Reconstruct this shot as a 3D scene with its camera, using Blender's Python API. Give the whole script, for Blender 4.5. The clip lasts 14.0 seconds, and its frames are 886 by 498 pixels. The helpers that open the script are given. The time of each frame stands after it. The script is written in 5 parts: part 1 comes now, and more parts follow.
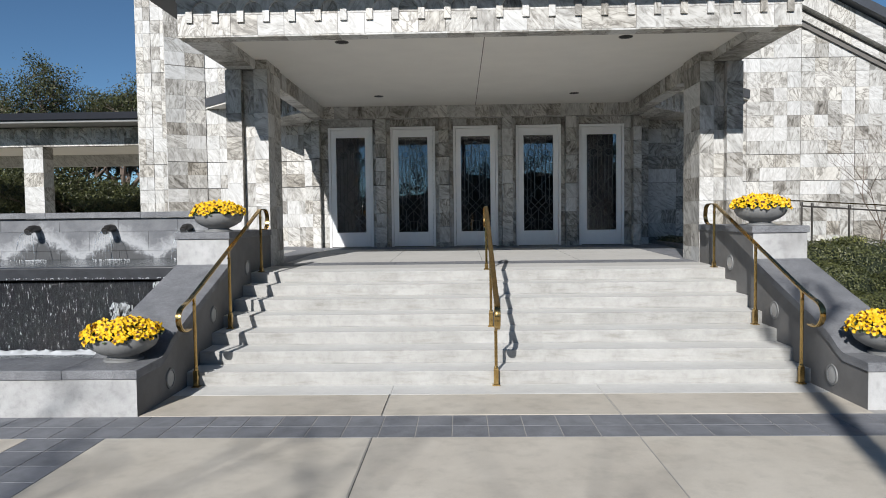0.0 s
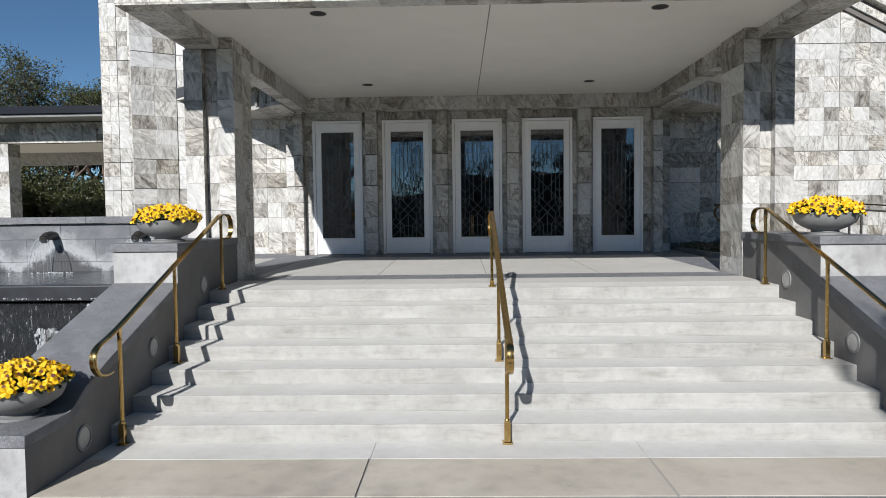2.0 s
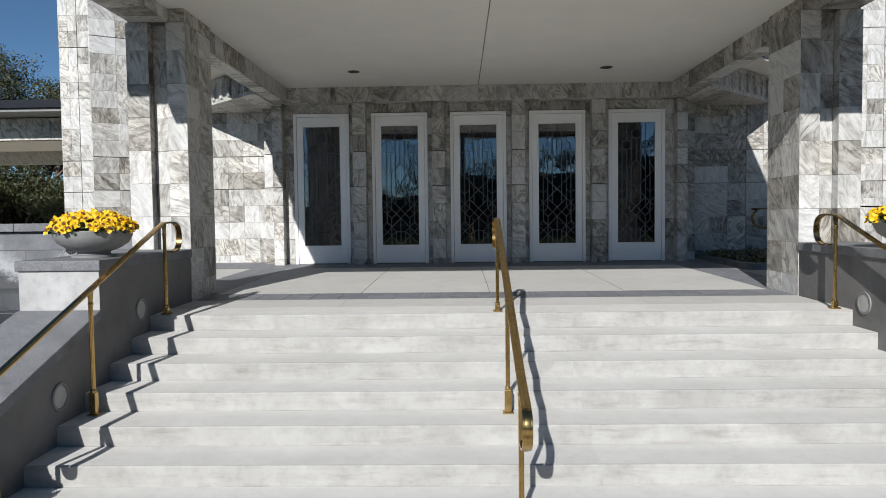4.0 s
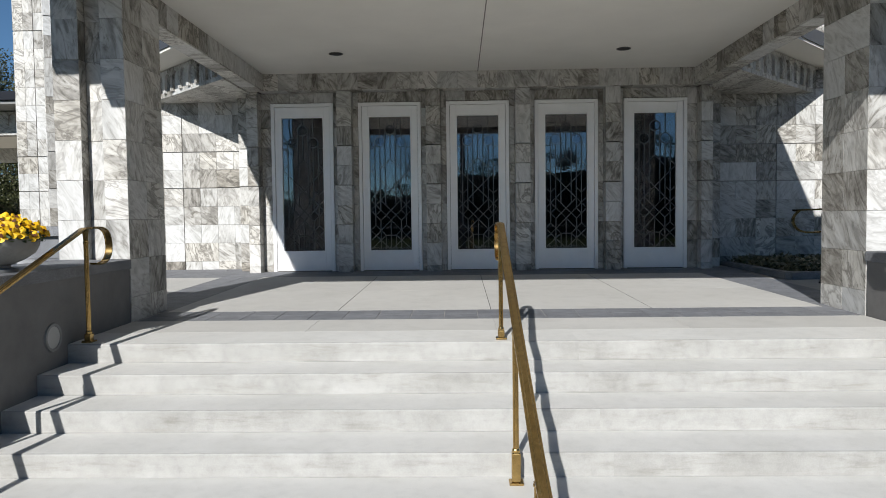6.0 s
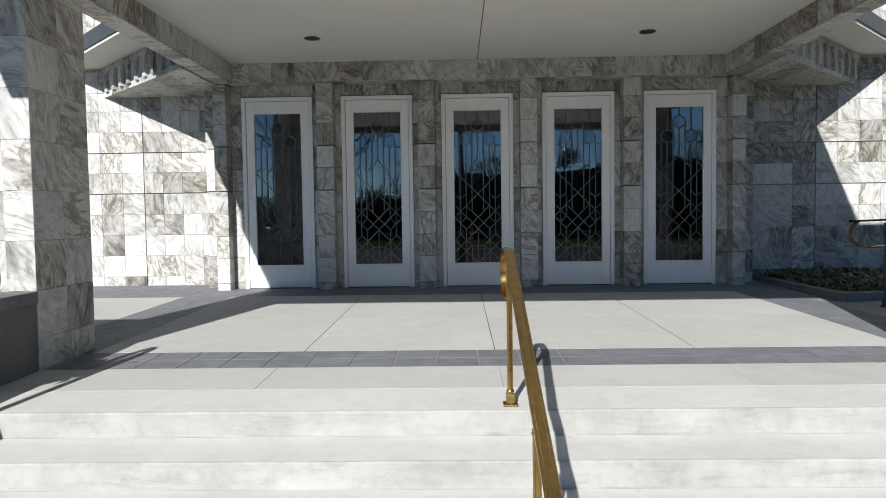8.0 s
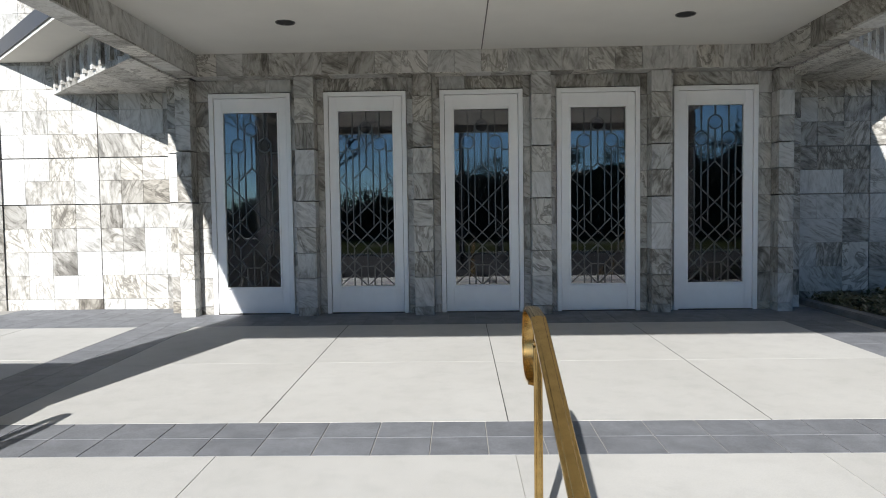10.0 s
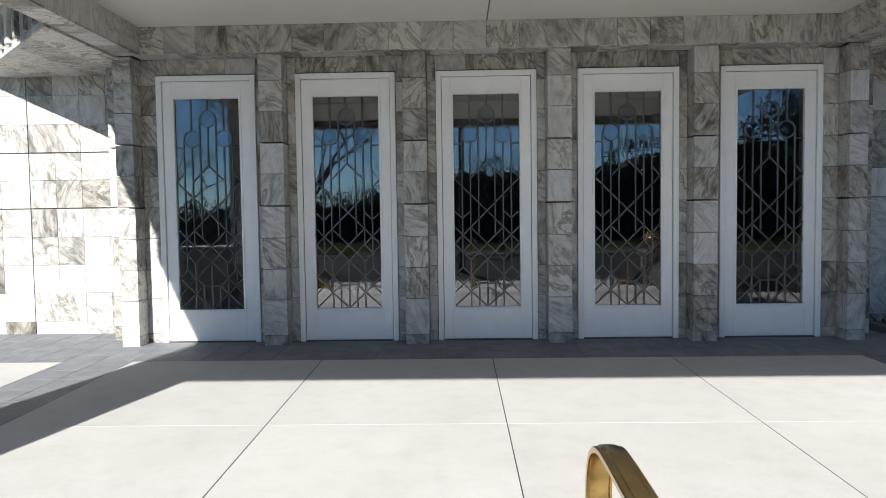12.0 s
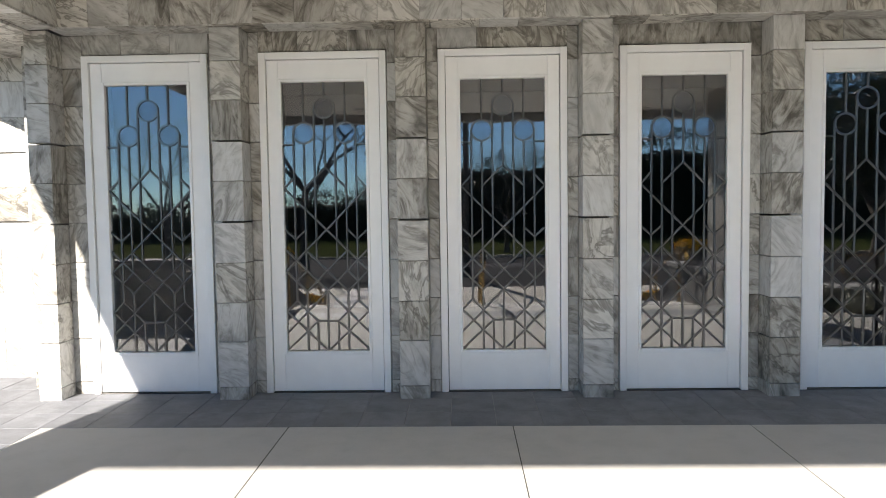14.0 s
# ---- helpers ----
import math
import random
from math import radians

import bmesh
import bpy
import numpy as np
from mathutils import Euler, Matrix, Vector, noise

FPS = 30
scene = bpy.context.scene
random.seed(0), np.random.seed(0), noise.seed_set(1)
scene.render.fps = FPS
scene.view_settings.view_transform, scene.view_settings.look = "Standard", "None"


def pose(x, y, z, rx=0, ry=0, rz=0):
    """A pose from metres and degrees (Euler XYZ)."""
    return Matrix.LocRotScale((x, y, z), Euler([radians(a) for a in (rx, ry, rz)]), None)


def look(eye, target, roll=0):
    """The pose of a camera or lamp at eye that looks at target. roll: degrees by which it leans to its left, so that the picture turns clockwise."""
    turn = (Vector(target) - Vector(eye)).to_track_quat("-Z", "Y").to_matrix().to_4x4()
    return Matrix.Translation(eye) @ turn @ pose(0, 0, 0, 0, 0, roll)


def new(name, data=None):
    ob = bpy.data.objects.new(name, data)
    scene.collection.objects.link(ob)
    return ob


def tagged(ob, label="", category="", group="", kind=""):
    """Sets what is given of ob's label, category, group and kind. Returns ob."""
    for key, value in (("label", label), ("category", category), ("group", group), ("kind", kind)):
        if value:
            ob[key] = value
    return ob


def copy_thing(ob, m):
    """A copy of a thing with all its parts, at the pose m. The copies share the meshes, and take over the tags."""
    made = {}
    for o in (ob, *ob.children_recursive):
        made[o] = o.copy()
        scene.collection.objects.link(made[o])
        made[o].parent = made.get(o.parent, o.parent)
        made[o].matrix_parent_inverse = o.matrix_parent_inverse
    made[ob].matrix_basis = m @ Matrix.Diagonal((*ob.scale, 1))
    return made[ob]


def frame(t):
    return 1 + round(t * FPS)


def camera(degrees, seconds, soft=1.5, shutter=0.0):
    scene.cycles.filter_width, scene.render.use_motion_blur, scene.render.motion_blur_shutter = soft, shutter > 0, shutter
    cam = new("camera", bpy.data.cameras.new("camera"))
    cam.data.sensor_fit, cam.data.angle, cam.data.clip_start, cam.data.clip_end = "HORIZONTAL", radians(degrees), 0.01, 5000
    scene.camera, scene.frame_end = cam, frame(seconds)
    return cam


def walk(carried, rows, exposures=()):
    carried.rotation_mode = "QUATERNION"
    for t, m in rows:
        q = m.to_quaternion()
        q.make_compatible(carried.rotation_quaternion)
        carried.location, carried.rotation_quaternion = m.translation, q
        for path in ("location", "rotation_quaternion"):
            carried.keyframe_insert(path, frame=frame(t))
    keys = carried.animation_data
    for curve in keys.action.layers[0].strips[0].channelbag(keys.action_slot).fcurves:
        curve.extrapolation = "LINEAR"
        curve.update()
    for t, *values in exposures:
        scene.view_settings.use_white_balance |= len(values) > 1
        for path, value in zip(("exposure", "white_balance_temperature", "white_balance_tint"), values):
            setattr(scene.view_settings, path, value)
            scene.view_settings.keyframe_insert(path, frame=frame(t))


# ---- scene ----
cam = camera(65.5, 14.0, soft=0.95)
PATH = [
    (0, (-0.356, -15.816, 1.825), (-0.408, -13.819, 1.732), -0.7),
    (0.5, (-0.356, -15.428, 1.832), (-0.407, -13.431, 1.737), -0.7),
    (1, (-0.354, -15.0, 1.844), (-0.405, -13.003, 1.748), -0.8),
    (1.5, (-0.372, -14.594, 1.87), (-0.42, -12.597, 1.776), -0.7),
    (2, (-0.372, -14.159, 1.91), (-0.421, -12.161, 1.816), -0.7),
    (2.5, (-0.377, -13.756, 1.949), (-0.425, -11.759, 1.853), -0.7),
    (3, (-0.386, -13.354, 1.975), (-0.432, -11.357, 1.88), -0.7),
    (5.5, (-0.289, -11.583, 1.993), (-0.344, -9.586, 1.904), -0.7),
    (6, (-0.303, -11.257, 2.016), (-0.353, -9.26, 1.924), -0.7),
    (6.5, (-0.281, -10.923, 2.042), (-0.332, -8.926, 1.949), -0.7),
    (7, (-0.278, -10.577, 2.078), (-0.328, -8.58, 1.983), -0.7),
    (7.5, (-0.272, -10.242, 2.118), (-0.321, -8.245, 2.022), -0.8),
    (8, (-0.278, -9.881, 2.173), (-0.325, -7.884, 2.076), -0.8),
    (10.5, (-0.288, -8.182, 2.382), (-0.336, -6.185, 2.285), -0.8),
    (11, (-0.277, -7.81, 2.400), (-0.326, -5.813, 2.301), -0.8),
    (11.5, (-0.298, -7.434, 2.420), (-0.343, -5.436, 2.320), -0.8),
    (12, (-0.294, -7.043, 2.448), (-0.34, -5.045, 2.347), -0.8),
    (12.5, (-0.311, -6.683, 2.480), (-0.355, -4.685, 2.378), -0.8),
    (13, (-0.322, -6.274, 2.527), (-0.366, -4.276, 2.423), -0.8),
    (13.5, (-0.296, -5.891, 2.575), (-0.353, -3.893, 2.468), -0.9),
    (14, (-0.333, -5.514, 2.616), (-0.389, -3.516, 2.506), -0.8),
]
walk(cam, [(t, look(eye, target, roll)) for t, eye, target, roll in PATH],
     [(0.0, 0.25, 6500, 10), (3.0, 0.25, 6500, 10), (6.5, 0.35, 6500, 9), (8.0, 0.5, 6480, 9), (11.0, 0.9, 6500, 9), (12.5, 1.14, 6600, 10), (13.5, 1.46, 6900, 11), (14.0, 1.74, 7150, 12)])

# ---- world, sun ----
# towards the sun: from the front and a little from the side of the fountain
SUN = Vector((-0.41, -1.6, 0.93)).normalized()
world = bpy.data.worlds.new("world")
scene.world = world
world.use_nodes = True
wn = world.node_tree
sky = wn.nodes.new("ShaderNodeTexSky")
sky.sky_type = "NISHITA"
sky.sun_disc = False
sky.sun_elevation = math.asin(SUN.z)
sky.sun_rotation = math.atan2(SUN.x, SUN.y)
sky.air_density, sky.dust_density, sky.ozone_density = 0.6, 0.0, 1.0
deep = wn.nodes.new("ShaderNodeMix")
deep.data_type, deep.blend_type = "RGBA", "MULTIPLY"
deep.inputs[0].default_value, deep.inputs[7].default_value = 1.0, (0.74, 1.0, 1.12, 1)
wn.links.new(sky.outputs[0], deep.inputs[6])
wn.links.new(deep.outputs[2], wn.nodes["Background"].inputs[0])
wn.nodes["Background"].inputs[1].default_value = 0.063
lamp = bpy.data.lights.new("sun", "SUN")
lamp.energy, lamp.angle, lamp.color = 5.0, radians(0.55), (1.0, 0.982, 0.962)
sun = new("sun", lamp)
sun.matrix_basis = look((0, 0, 40), Vector((0, 0, 40)) - SUN)
scene.view_settings.exposure = 0.0

# ---- materials ----
def mat(name):
    m = bpy.data.materials.new(name)
    m.use_nodes = True
    return m, m.node_tree, m.node_tree.nodes["Principled BSDF"]


def node(nt, kind, **kw):
    n = nt.nodes.new(kind)
    for k, v in kw.items():
        if k in n.inputs:
            n.inputs[k].default_value = v
    return n


def ramp(nt, fac, stops):
    r = nt.nodes.new("ShaderNodeValToRGB")
    while len(r.color_ramp.elements) < len(stops):
        r.color_ramp.elements.new(0.5)
    for e, (p, c) in zip(r.color_ramp.elements, stops):
        e.position, e.color = p, (*c, 1)
    nt.links.new(fac, r.inputs[0])
    return r.outputs[0]


def mix(nt, fac, a, b, how="MIX"):
    m = nt.nodes.new("ShaderNodeMix")
    m.data_type, m.blend_type = "RGBA", how
    for val, sock in ((fac, m.inputs[0]), (a, m.inputs[6]), (b, m.inputs[7])):
        if isinstance(val, bpy.types.NodeSocket):
            nt.links.new(val, sock)
        elif isinstance(val, tuple):
            sock.default_value = (*val, 1)
        else:
            sock.default_value = val
    return m.outputs[2]


def bump(nt, bsdf, height, strength, distance):
    b = nt.nodes.new("ShaderNodeBump")
    b.inputs["Strength"].default_value, b.inputs["Distance"].default_value = strength, distance
    nt.links.new(height, b.inputs["Height"])
    nt.links.new(b.outputs[0], bsdf.inputs["Normal"])


def coords(nt, shift="object"):
    """Object coordinates in metres, moved by a random amount for each object or island."""
    tc = nt.nodes.new("ShaderNodeTexCoord")
    if shift == "none":
        return tc.outputs["Object"], None
    if shift == "object":
        rnd = nt.nodes.new("ShaderNodeObjectInfo").outputs["Random"]
    else:
        rnd = nt.nodes.new("ShaderNodeNewGeometry").outputs["Random Per Island"]
    wn_ = nt.nodes.new("ShaderNodeTexWhiteNoise")
    wn_.noise_dimensions = "1D"
    nt.links.new(rnd, wn_.inputs["W"])
    sc = nt.nodes.new("ShaderNodeVectorMath")
    sc.operation = "MULTIPLY_ADD"
    nt.links.new(wn_.outputs["Color"], sc.inputs[0])
    sc.inputs[1].default_value = (37, 41, 43)
    nt.links.new(tc.outputs["Object"], sc.inputs[2])
    return sc.outputs[0], wn_.outputs["Value"]


def noise_tex(nt, vec, scale, detail=4, rough=0.55, dist=0.0):
    n = nt.nodes.new("ShaderNodeTexNoise")
    n.inputs["Scale"].default_value, n.inputs["Detail"].default_value = scale, detail
    n.inputs["Roughness"].default_value, n.inputs["Distortion"].default_value = rough, dist
    nt.links.new(vec, n.inputs["Vector"])
    return n.outputs[0]


def marble(name, shift):
    """White marble in square tiles: each tile has its own tone, vein angle and strength of veining."""
    m, nt, bsdf = mat(name)
    vec, rnd = coords(nt, shift)
    wn_ = rnd.node
    sep_ = nt.nodes.new("ShaderNodeSeparateColor")
    nt.links.new(wn_.outputs["Color"], sep_.inputs[0])
    r1, r2, r3 = sep_.outputs
    rot = nt.nodes.new("ShaderNodeVectorRotate")
    rot.rotation_type = "Y_AXIS"
    nt.links.new(vec, rot.inputs["Vector"])
    ang = nt.nodes.new("ShaderNodeMath")
    ang.operation = "MULTIPLY_ADD"
    ang.inputs[1].default_value, ang.inputs[2].default_value = 1.9, -0.5
    nt.links.new(r1, ang.inputs[0])
    nt.links.new(ang.outputs[0], rot.inputs["Angle"])
    st = nt.nodes.new("ShaderNodeVectorMath")
    st.operation = "MULTIPLY"
    st.inputs[1].default_value = (1.0, 1.0, 0.55)
    nt.links.new(rot.outputs[0], st.inputs[0])
    v = st.outputs[0]
    fib = nt.nodes.new("ShaderNodeVectorMath")
    fib.operation = "MULTIPLY"
    fib.inputs[1].default_value = (1.0, 1.0, 0.55)
    nt.links.new(v, fib.inputs[0])
    cloud = noise_tex(nt, v, 4.6, 4, 0.55, 1.1)
    streak = noise_tex(nt, fib.outputs[0], 10, 6, 0.62, 2.2)
    vein = noise_tex(nt, v, 3.1, 4, 0.6, 1.5)
    body = ramp(nt, cloud, [(0.28, (0.14, 0.133, 0.122)), (0.40, (0.315, 0.306, 0.290)), (0.51, (0.49, 0.484, 0.468)), (0.72, (0.57, 0.566, 0.553))])
    lines = ramp(nt, streak, [(0.35, (0.36, 0.34, 0.31)), (0.46, (0.82, 0.807, 0.785)), (0.57, (1.08, 1.08, 1.08))])
    strong = mix(nt, 1.0, body, lines, "MULTIPLY")
    faint = ramp(nt, streak, [(0.32, (0.39, 0.383, 0.367)), (0.50, (0.515, 0.51, 0.495)), (0.64, (0.56, 0.557, 0.545))])
    amount = ramp(nt, r2, [(0.0, (0.1, 0.1, 0.1)), (0.3, (0.35, 0.35, 0.35)), (0.65, (0.8, 0.8, 0.8)), (0.85, (1, 1, 1))])
    c = mix(nt, amount, faint, strong)
    thin = ramp(nt, vein, [(0.462, (0, 0, 0)), (0.495, (0.75, 0.75, 0.75)), (0.505, (0.70, 0.70, 0.70)), (0.55, (0, 0, 0))])
    few = ramp(nt, r3, [(0.35, (0.08, 0.08, 0.08)), (0.7, (0.6, 0.6, 0.6)), (0.9, (1, 1, 1))])
    c = mix(nt, mix(nt, 1.0, thin, few, "MULTIPLY"), c, (0.11, 0.10, 0.088))
    tone = ramp(nt, r2, [(0.0, (1.10, 1.10, 1.095)), (0.3, (1.0, 0.997, 0.985)), (0.6, (0.94, 0.935, 0.915)), (0.8, (0.84, 0.825, 0.795)), (0.93, (0.72, 0.70, 0.665)), (1.0, (0.56, 0.54, 0.505))])
    c = mix(nt, 1.0, c, ramp(nt, r3, [(0.0, (0.94, 0.95, 0.96)), (0.5, (1.0, 1.0, 1.0)), (1.0, (1.02, 0.995, 0.945))]), "MULTIPLY")
    c = mix(nt, 1.0, c, tone, "MULTIPLY")
    nt.links.new(c, bsdf.inputs["Base Color"])
    bsdf.inputs["Roughness"].default_value = 0.5
    bump(nt, bsdf, noise_tex(nt, vec, 60, 3), 0.05, 0.003)
    return m


def rocky(name, lo, hi, scale=3.0, rough=0.8, grain=220, bumpy=0.25, shift="none", speck=0.0, tones=None, mottle=0.06):
    """Concrete, slate or granite: large stains, fine grain, tone from piece to piece."""
    m, nt, bsdf = mat(name)
    vec, rnd = coords(nt, shift)
    big = noise_tex(nt, vec, scale, 6, 0.6, 0.3)
    fine = noise_tex(nt, vec, grain, 2, 0.5)
    c = ramp(nt, big, [(0.3, lo), (0.68, hi)])
    blot = noise_tex(nt, vec, scale * 6.5, 5, 0.6)
    c = mix(nt, 1.0, c, ramp(nt, blot, [(0.32, (1 - mottle,) * 3), (0.5, (1, 1, 1)), (0.72, (1 + mottle * 0.4,) * 3)]), "MULTIPLY")
    g = ramp(nt, fine, [(0.35, (1 - speck,) * 3), (0.65, (1 + speck * 0.5,) * 3)])
    c = mix(nt, 1.0, c, g, "MULTIPLY")
    if rnd is not None and tones:
        c = mix(nt, 1.0, c, ramp(nt, rnd, tones), "MULTIPLY")
    nt.links.new(c, bsdf.inputs["Base Color"])
    bsdf.inputs["Roughness"].default_value = rough
    bump(nt, bsdf, fine, bumpy, 0.003)
    return m


def plain(name, colour, rough=0.5, metal=0.0, vary=0.08, scale=8.0):
    m, nt, bsdf = mat(name)
    vec, _ = coords(nt, "none")
    n = noise_tex(nt, vec, scale, 5)
    nt.links.new(ramp(nt, n, [(0.3, tuple(c * (1 - vary) for c in colour)), (0.7, tuple(min(1, c * (1 + vary)) for c in colour))]), bsdf.inputs["Base Color"])
    bsdf.inputs["Roughness"].default_value, bsdf.inputs["Metallic"].default_value = rough, metal
    return m


M_MARBLE = marble("veined_marble", "object")
M_MARBLE_I = marble("veined_marble_blocks", "island")
M_BACK = plain("grey_mortar", (0.27, 0.262, 0.25), 0.95)
M_SEAL = plain("black_sealant", (0.035, 0.033, 0.03), 0.8)
M_JOINT = plain("dark_joint", (0.14, 0.13, 0.12), 0.9)
M_PORCH = rocky("pale_grey_concrete", (0.43, 0.42, 0.395), (0.48, 0.47, 0.445), 0.9, 0.85, 160, 0.2, "object", 0.05, [(0, (0.97, 0.97, 0.97)), (1, (1.03, 1.03, 1.03))])
M_CONC = rocky("buff_concrete", (0.42, 0.382, 0.322), (0.545, 0.505, 0.435), 0.9, 0.85, 160, 0.2, "object", 0.06, [(0, (0.96, 0.95, 0.94)), (1, (1.03, 1.03, 1.02))], 0.11)
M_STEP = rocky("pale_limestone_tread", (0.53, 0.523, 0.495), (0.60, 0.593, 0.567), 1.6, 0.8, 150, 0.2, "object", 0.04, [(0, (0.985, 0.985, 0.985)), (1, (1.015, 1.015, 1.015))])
# riser base toned darker than the tread to offset the stronger sun on it
M_RISER = rocky("stained_limestone_riser_sun_evened", (0.295, 0.29, 0.272), (0.405, 0.40, 0.382), 2.2, 0.85, 150, 0.25, "object", 0.05, [(0, (0.98, 0.98, 0.98)), (1, (1.02, 1.02, 1.02))], 0.10)
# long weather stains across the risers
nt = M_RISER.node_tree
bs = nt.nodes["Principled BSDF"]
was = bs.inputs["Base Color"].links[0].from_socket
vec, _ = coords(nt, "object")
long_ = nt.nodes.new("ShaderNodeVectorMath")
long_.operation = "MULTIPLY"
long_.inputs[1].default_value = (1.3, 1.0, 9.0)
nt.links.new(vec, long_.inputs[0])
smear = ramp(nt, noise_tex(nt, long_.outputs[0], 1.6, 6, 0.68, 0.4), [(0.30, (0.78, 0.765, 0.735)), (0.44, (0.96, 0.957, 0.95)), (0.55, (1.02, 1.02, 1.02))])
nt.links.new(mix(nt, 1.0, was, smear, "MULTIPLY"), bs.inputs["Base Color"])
M_SLATE = rocky("blue_grey_slate", (0.134, 0.139, 0.15), (0.204, 0.211, 0.225), 5.0, 0.7, 120, 0.35, "object", 0.12, [(0, (0.92, 0.92, 0.93)), (1, (1.06, 1.06, 1.07))])
M_GROUT = plain("pale_grout", (0.32, 0.31, 0.29), 0.95)
M_GRANITE = rocky("grey_granite", (0.13, 0.134, 0.144), (0.215, 0.22, 0.23), 2.5, 0.75, 110, 0.35, "none", 0.4, mottle=0.14)
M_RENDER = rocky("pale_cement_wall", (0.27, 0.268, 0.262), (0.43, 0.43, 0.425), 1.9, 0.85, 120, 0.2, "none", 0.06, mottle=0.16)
# darker copy of the pale cement, with the inner sides' shade in its colour
M_CHEEK = rocky("cement_wall_shade_toned", (0.115, 0.112, 0.108), (0.175, 0.171, 0.166), 1.6, 0.85, 120, 0.15, "none", 0.05)
M_CEIL = plain("white_plaster_ceiling", (0.68, 0.66, 0.615), 0.9, 0, 0.03, 2)
M_WHITE = plain("white_painted_metal", (0.85, 0.85, 0.845), 0.4, 0, 0.02)
M_BRASS = plain("polished_brass", (0.47, 0.32, 0.125), 0.2, 1.0, 0.16, 25)
M_CAME = plain("lead_came", (0.14, 0.141, 0.146), 0.3, 0.85)
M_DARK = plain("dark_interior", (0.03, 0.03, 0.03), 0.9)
# the unlit look of the room behind the glass is put into this grey
M_LOBBY = plain("lobby_gloom_grey", (0.055, 0.055, 0.065), 0.9, 0, 0.1, 1.5)
M_NAVY = plain("near_black_roof_edge", (0.012, 0.014, 0.02), 0.5)
M_NAVY.node_tree.nodes["Principled BSDF"].inputs["Specular IOR Level"].default_value = 0.12
M_ROOF = plain("dark_grey_roof_metal", (0.045, 0.05, 0.06), 0.5, 0.0)
M_BOWL = rocky("grey_cast_stone_bowl", (0.16, 0.162, 0.16), (0.215, 0.217, 0.213), 5, 0.6, 150, 0.15, "none", 0.08)
M_LENS = plain("frosted_glass_lens", (0.36, 0.355, 0.345), 0.35)
M_BRONZE = plain("dark_bronze", (0.07, 0.065, 0.06), 0.4, 0.6)
M_LEAF = plain("dark_green_leaves", (0.045, 0.075, 0.022), 0.6, 0, 0.4, 14)
M_YELLOW = plain("yellow_petals", (0.72, 0.43, 0.004), 0.6, 0, 0.2, 40)
M_BLOTCH = plain("dark_petal_centre", (0.10, 0.03, 0.01), 0.7)
M_BARK = plain("grey_brown_bark", (0.13, 0.10, 0.08), 0.9, 0, 0.3, 9)
M_SOIL = plain("dark_soil", (0.05, 0.04, 0.03), 0.95, 0, 0.3, 30)


def glassy(name, colour, rough, ior, trans):
    m, nt, bsdf = mat(name)
    bsdf.inputs["Base Color"].default_value = (*colour, 1)
    bsdf.inputs["Roughness"].default_value, bsdf.inputs["IOR"].default_value = rough, ior
    bsdf.inputs["Transmission Weight"].default_value = trans
    return m


M_GLASS = glassy("tinted_glass", (0.78, 0.81, 0.88), 0.012, 1.85, 1.0)
M_ROUNDEL = glassy("clear_bevelled_glass", (0.85, 0.87, 0.9), 0.02, 1.12, 1.0)

# ---- building tools ----
def place(ob):
    m = ob.matrix_basis.copy()
    while ob.parent:
        m = ob.parent.matrix_basis @ ob.matrix_parent_inverse @ m
        ob = ob.parent
    return m


def adopt(ob, parent):
    """Makes ob a part of parent; its own pose stays in world metres."""
    if parent is not None:
        ob.parent = parent
        ob.matrix_parent_inverse = place(parent).inverted()
    return ob


def finish(bm, name, material, smooth=False):
    bmesh.ops.recalc_face_normals(bm, faces=bm.faces)
    me = bpy.data.meshes.new(name)
    bm.to_mesh(me)
    bm.free()
    for m_ in material if isinstance(material, (list, tuple)) else (material,):
        me.materials.append(m_)
    if smooth:
        for p in me.polygons:
            p.use_smooth = True
        me.set_sharp_from_angle(angle=radians(32))
    return me


def part(name, bm, material, parent=None, label="", smooth=False):
    ob = adopt(new(name, finish(bm, name, material, smooth)), parent)
    return tagged(ob, label) if label else ob


def thing(name, x, y, z, label, category, group="", kind=""):
    ob = new(name)
    ob.empty_display_size = 0.1
    ob.location = (x, y, z)
    return tagged(ob, label, category, group, kind)


def box(bm, x0, x1, y0, y1, z0, z1, bev=0.0):
    vs = [bm.verts.new((x, y, z)) for x in (x0, x1) for y in (y0, y1) for z in (z0, z1)]
    fs = [bm.faces.new([vs[i] for i in q]) for q in ((0, 1, 3, 2), (4, 6, 7, 5), (0, 4, 5, 1), (2, 3, 7, 6), (0, 2, 6, 4), (1, 5, 7, 3))]
    if bev:
        bmesh.ops.bevel(bm, geom=list({e for f in fs for e in f.edges}), offset=bev, segments=2, affect="EDGES", profile=0.5)
    return bm


def prism(bm, pts, lo, hi, axis="z"):
    """A polygon pushed along an axis; pts are the other two coordinates in x, y, z order."""
    def at(p, h):
        return {"x": (h, p[0], p[1]), "y": (p[0], h, p[1]), "z": (p[0], p[1], h)}[axis]
    a = [bm.verts.new(at(p, lo)) for p in pts]
    b = [bm.verts.new(at(p, hi)) for p in pts]
    n = len(pts)
    bm.faces.new(a)
    bm.faces.new(b)
    for i in range(n):
        bm.faces.new((a[i], a[(i + 1) % n], b[(i + 1) % n], b[i]))
    return bm


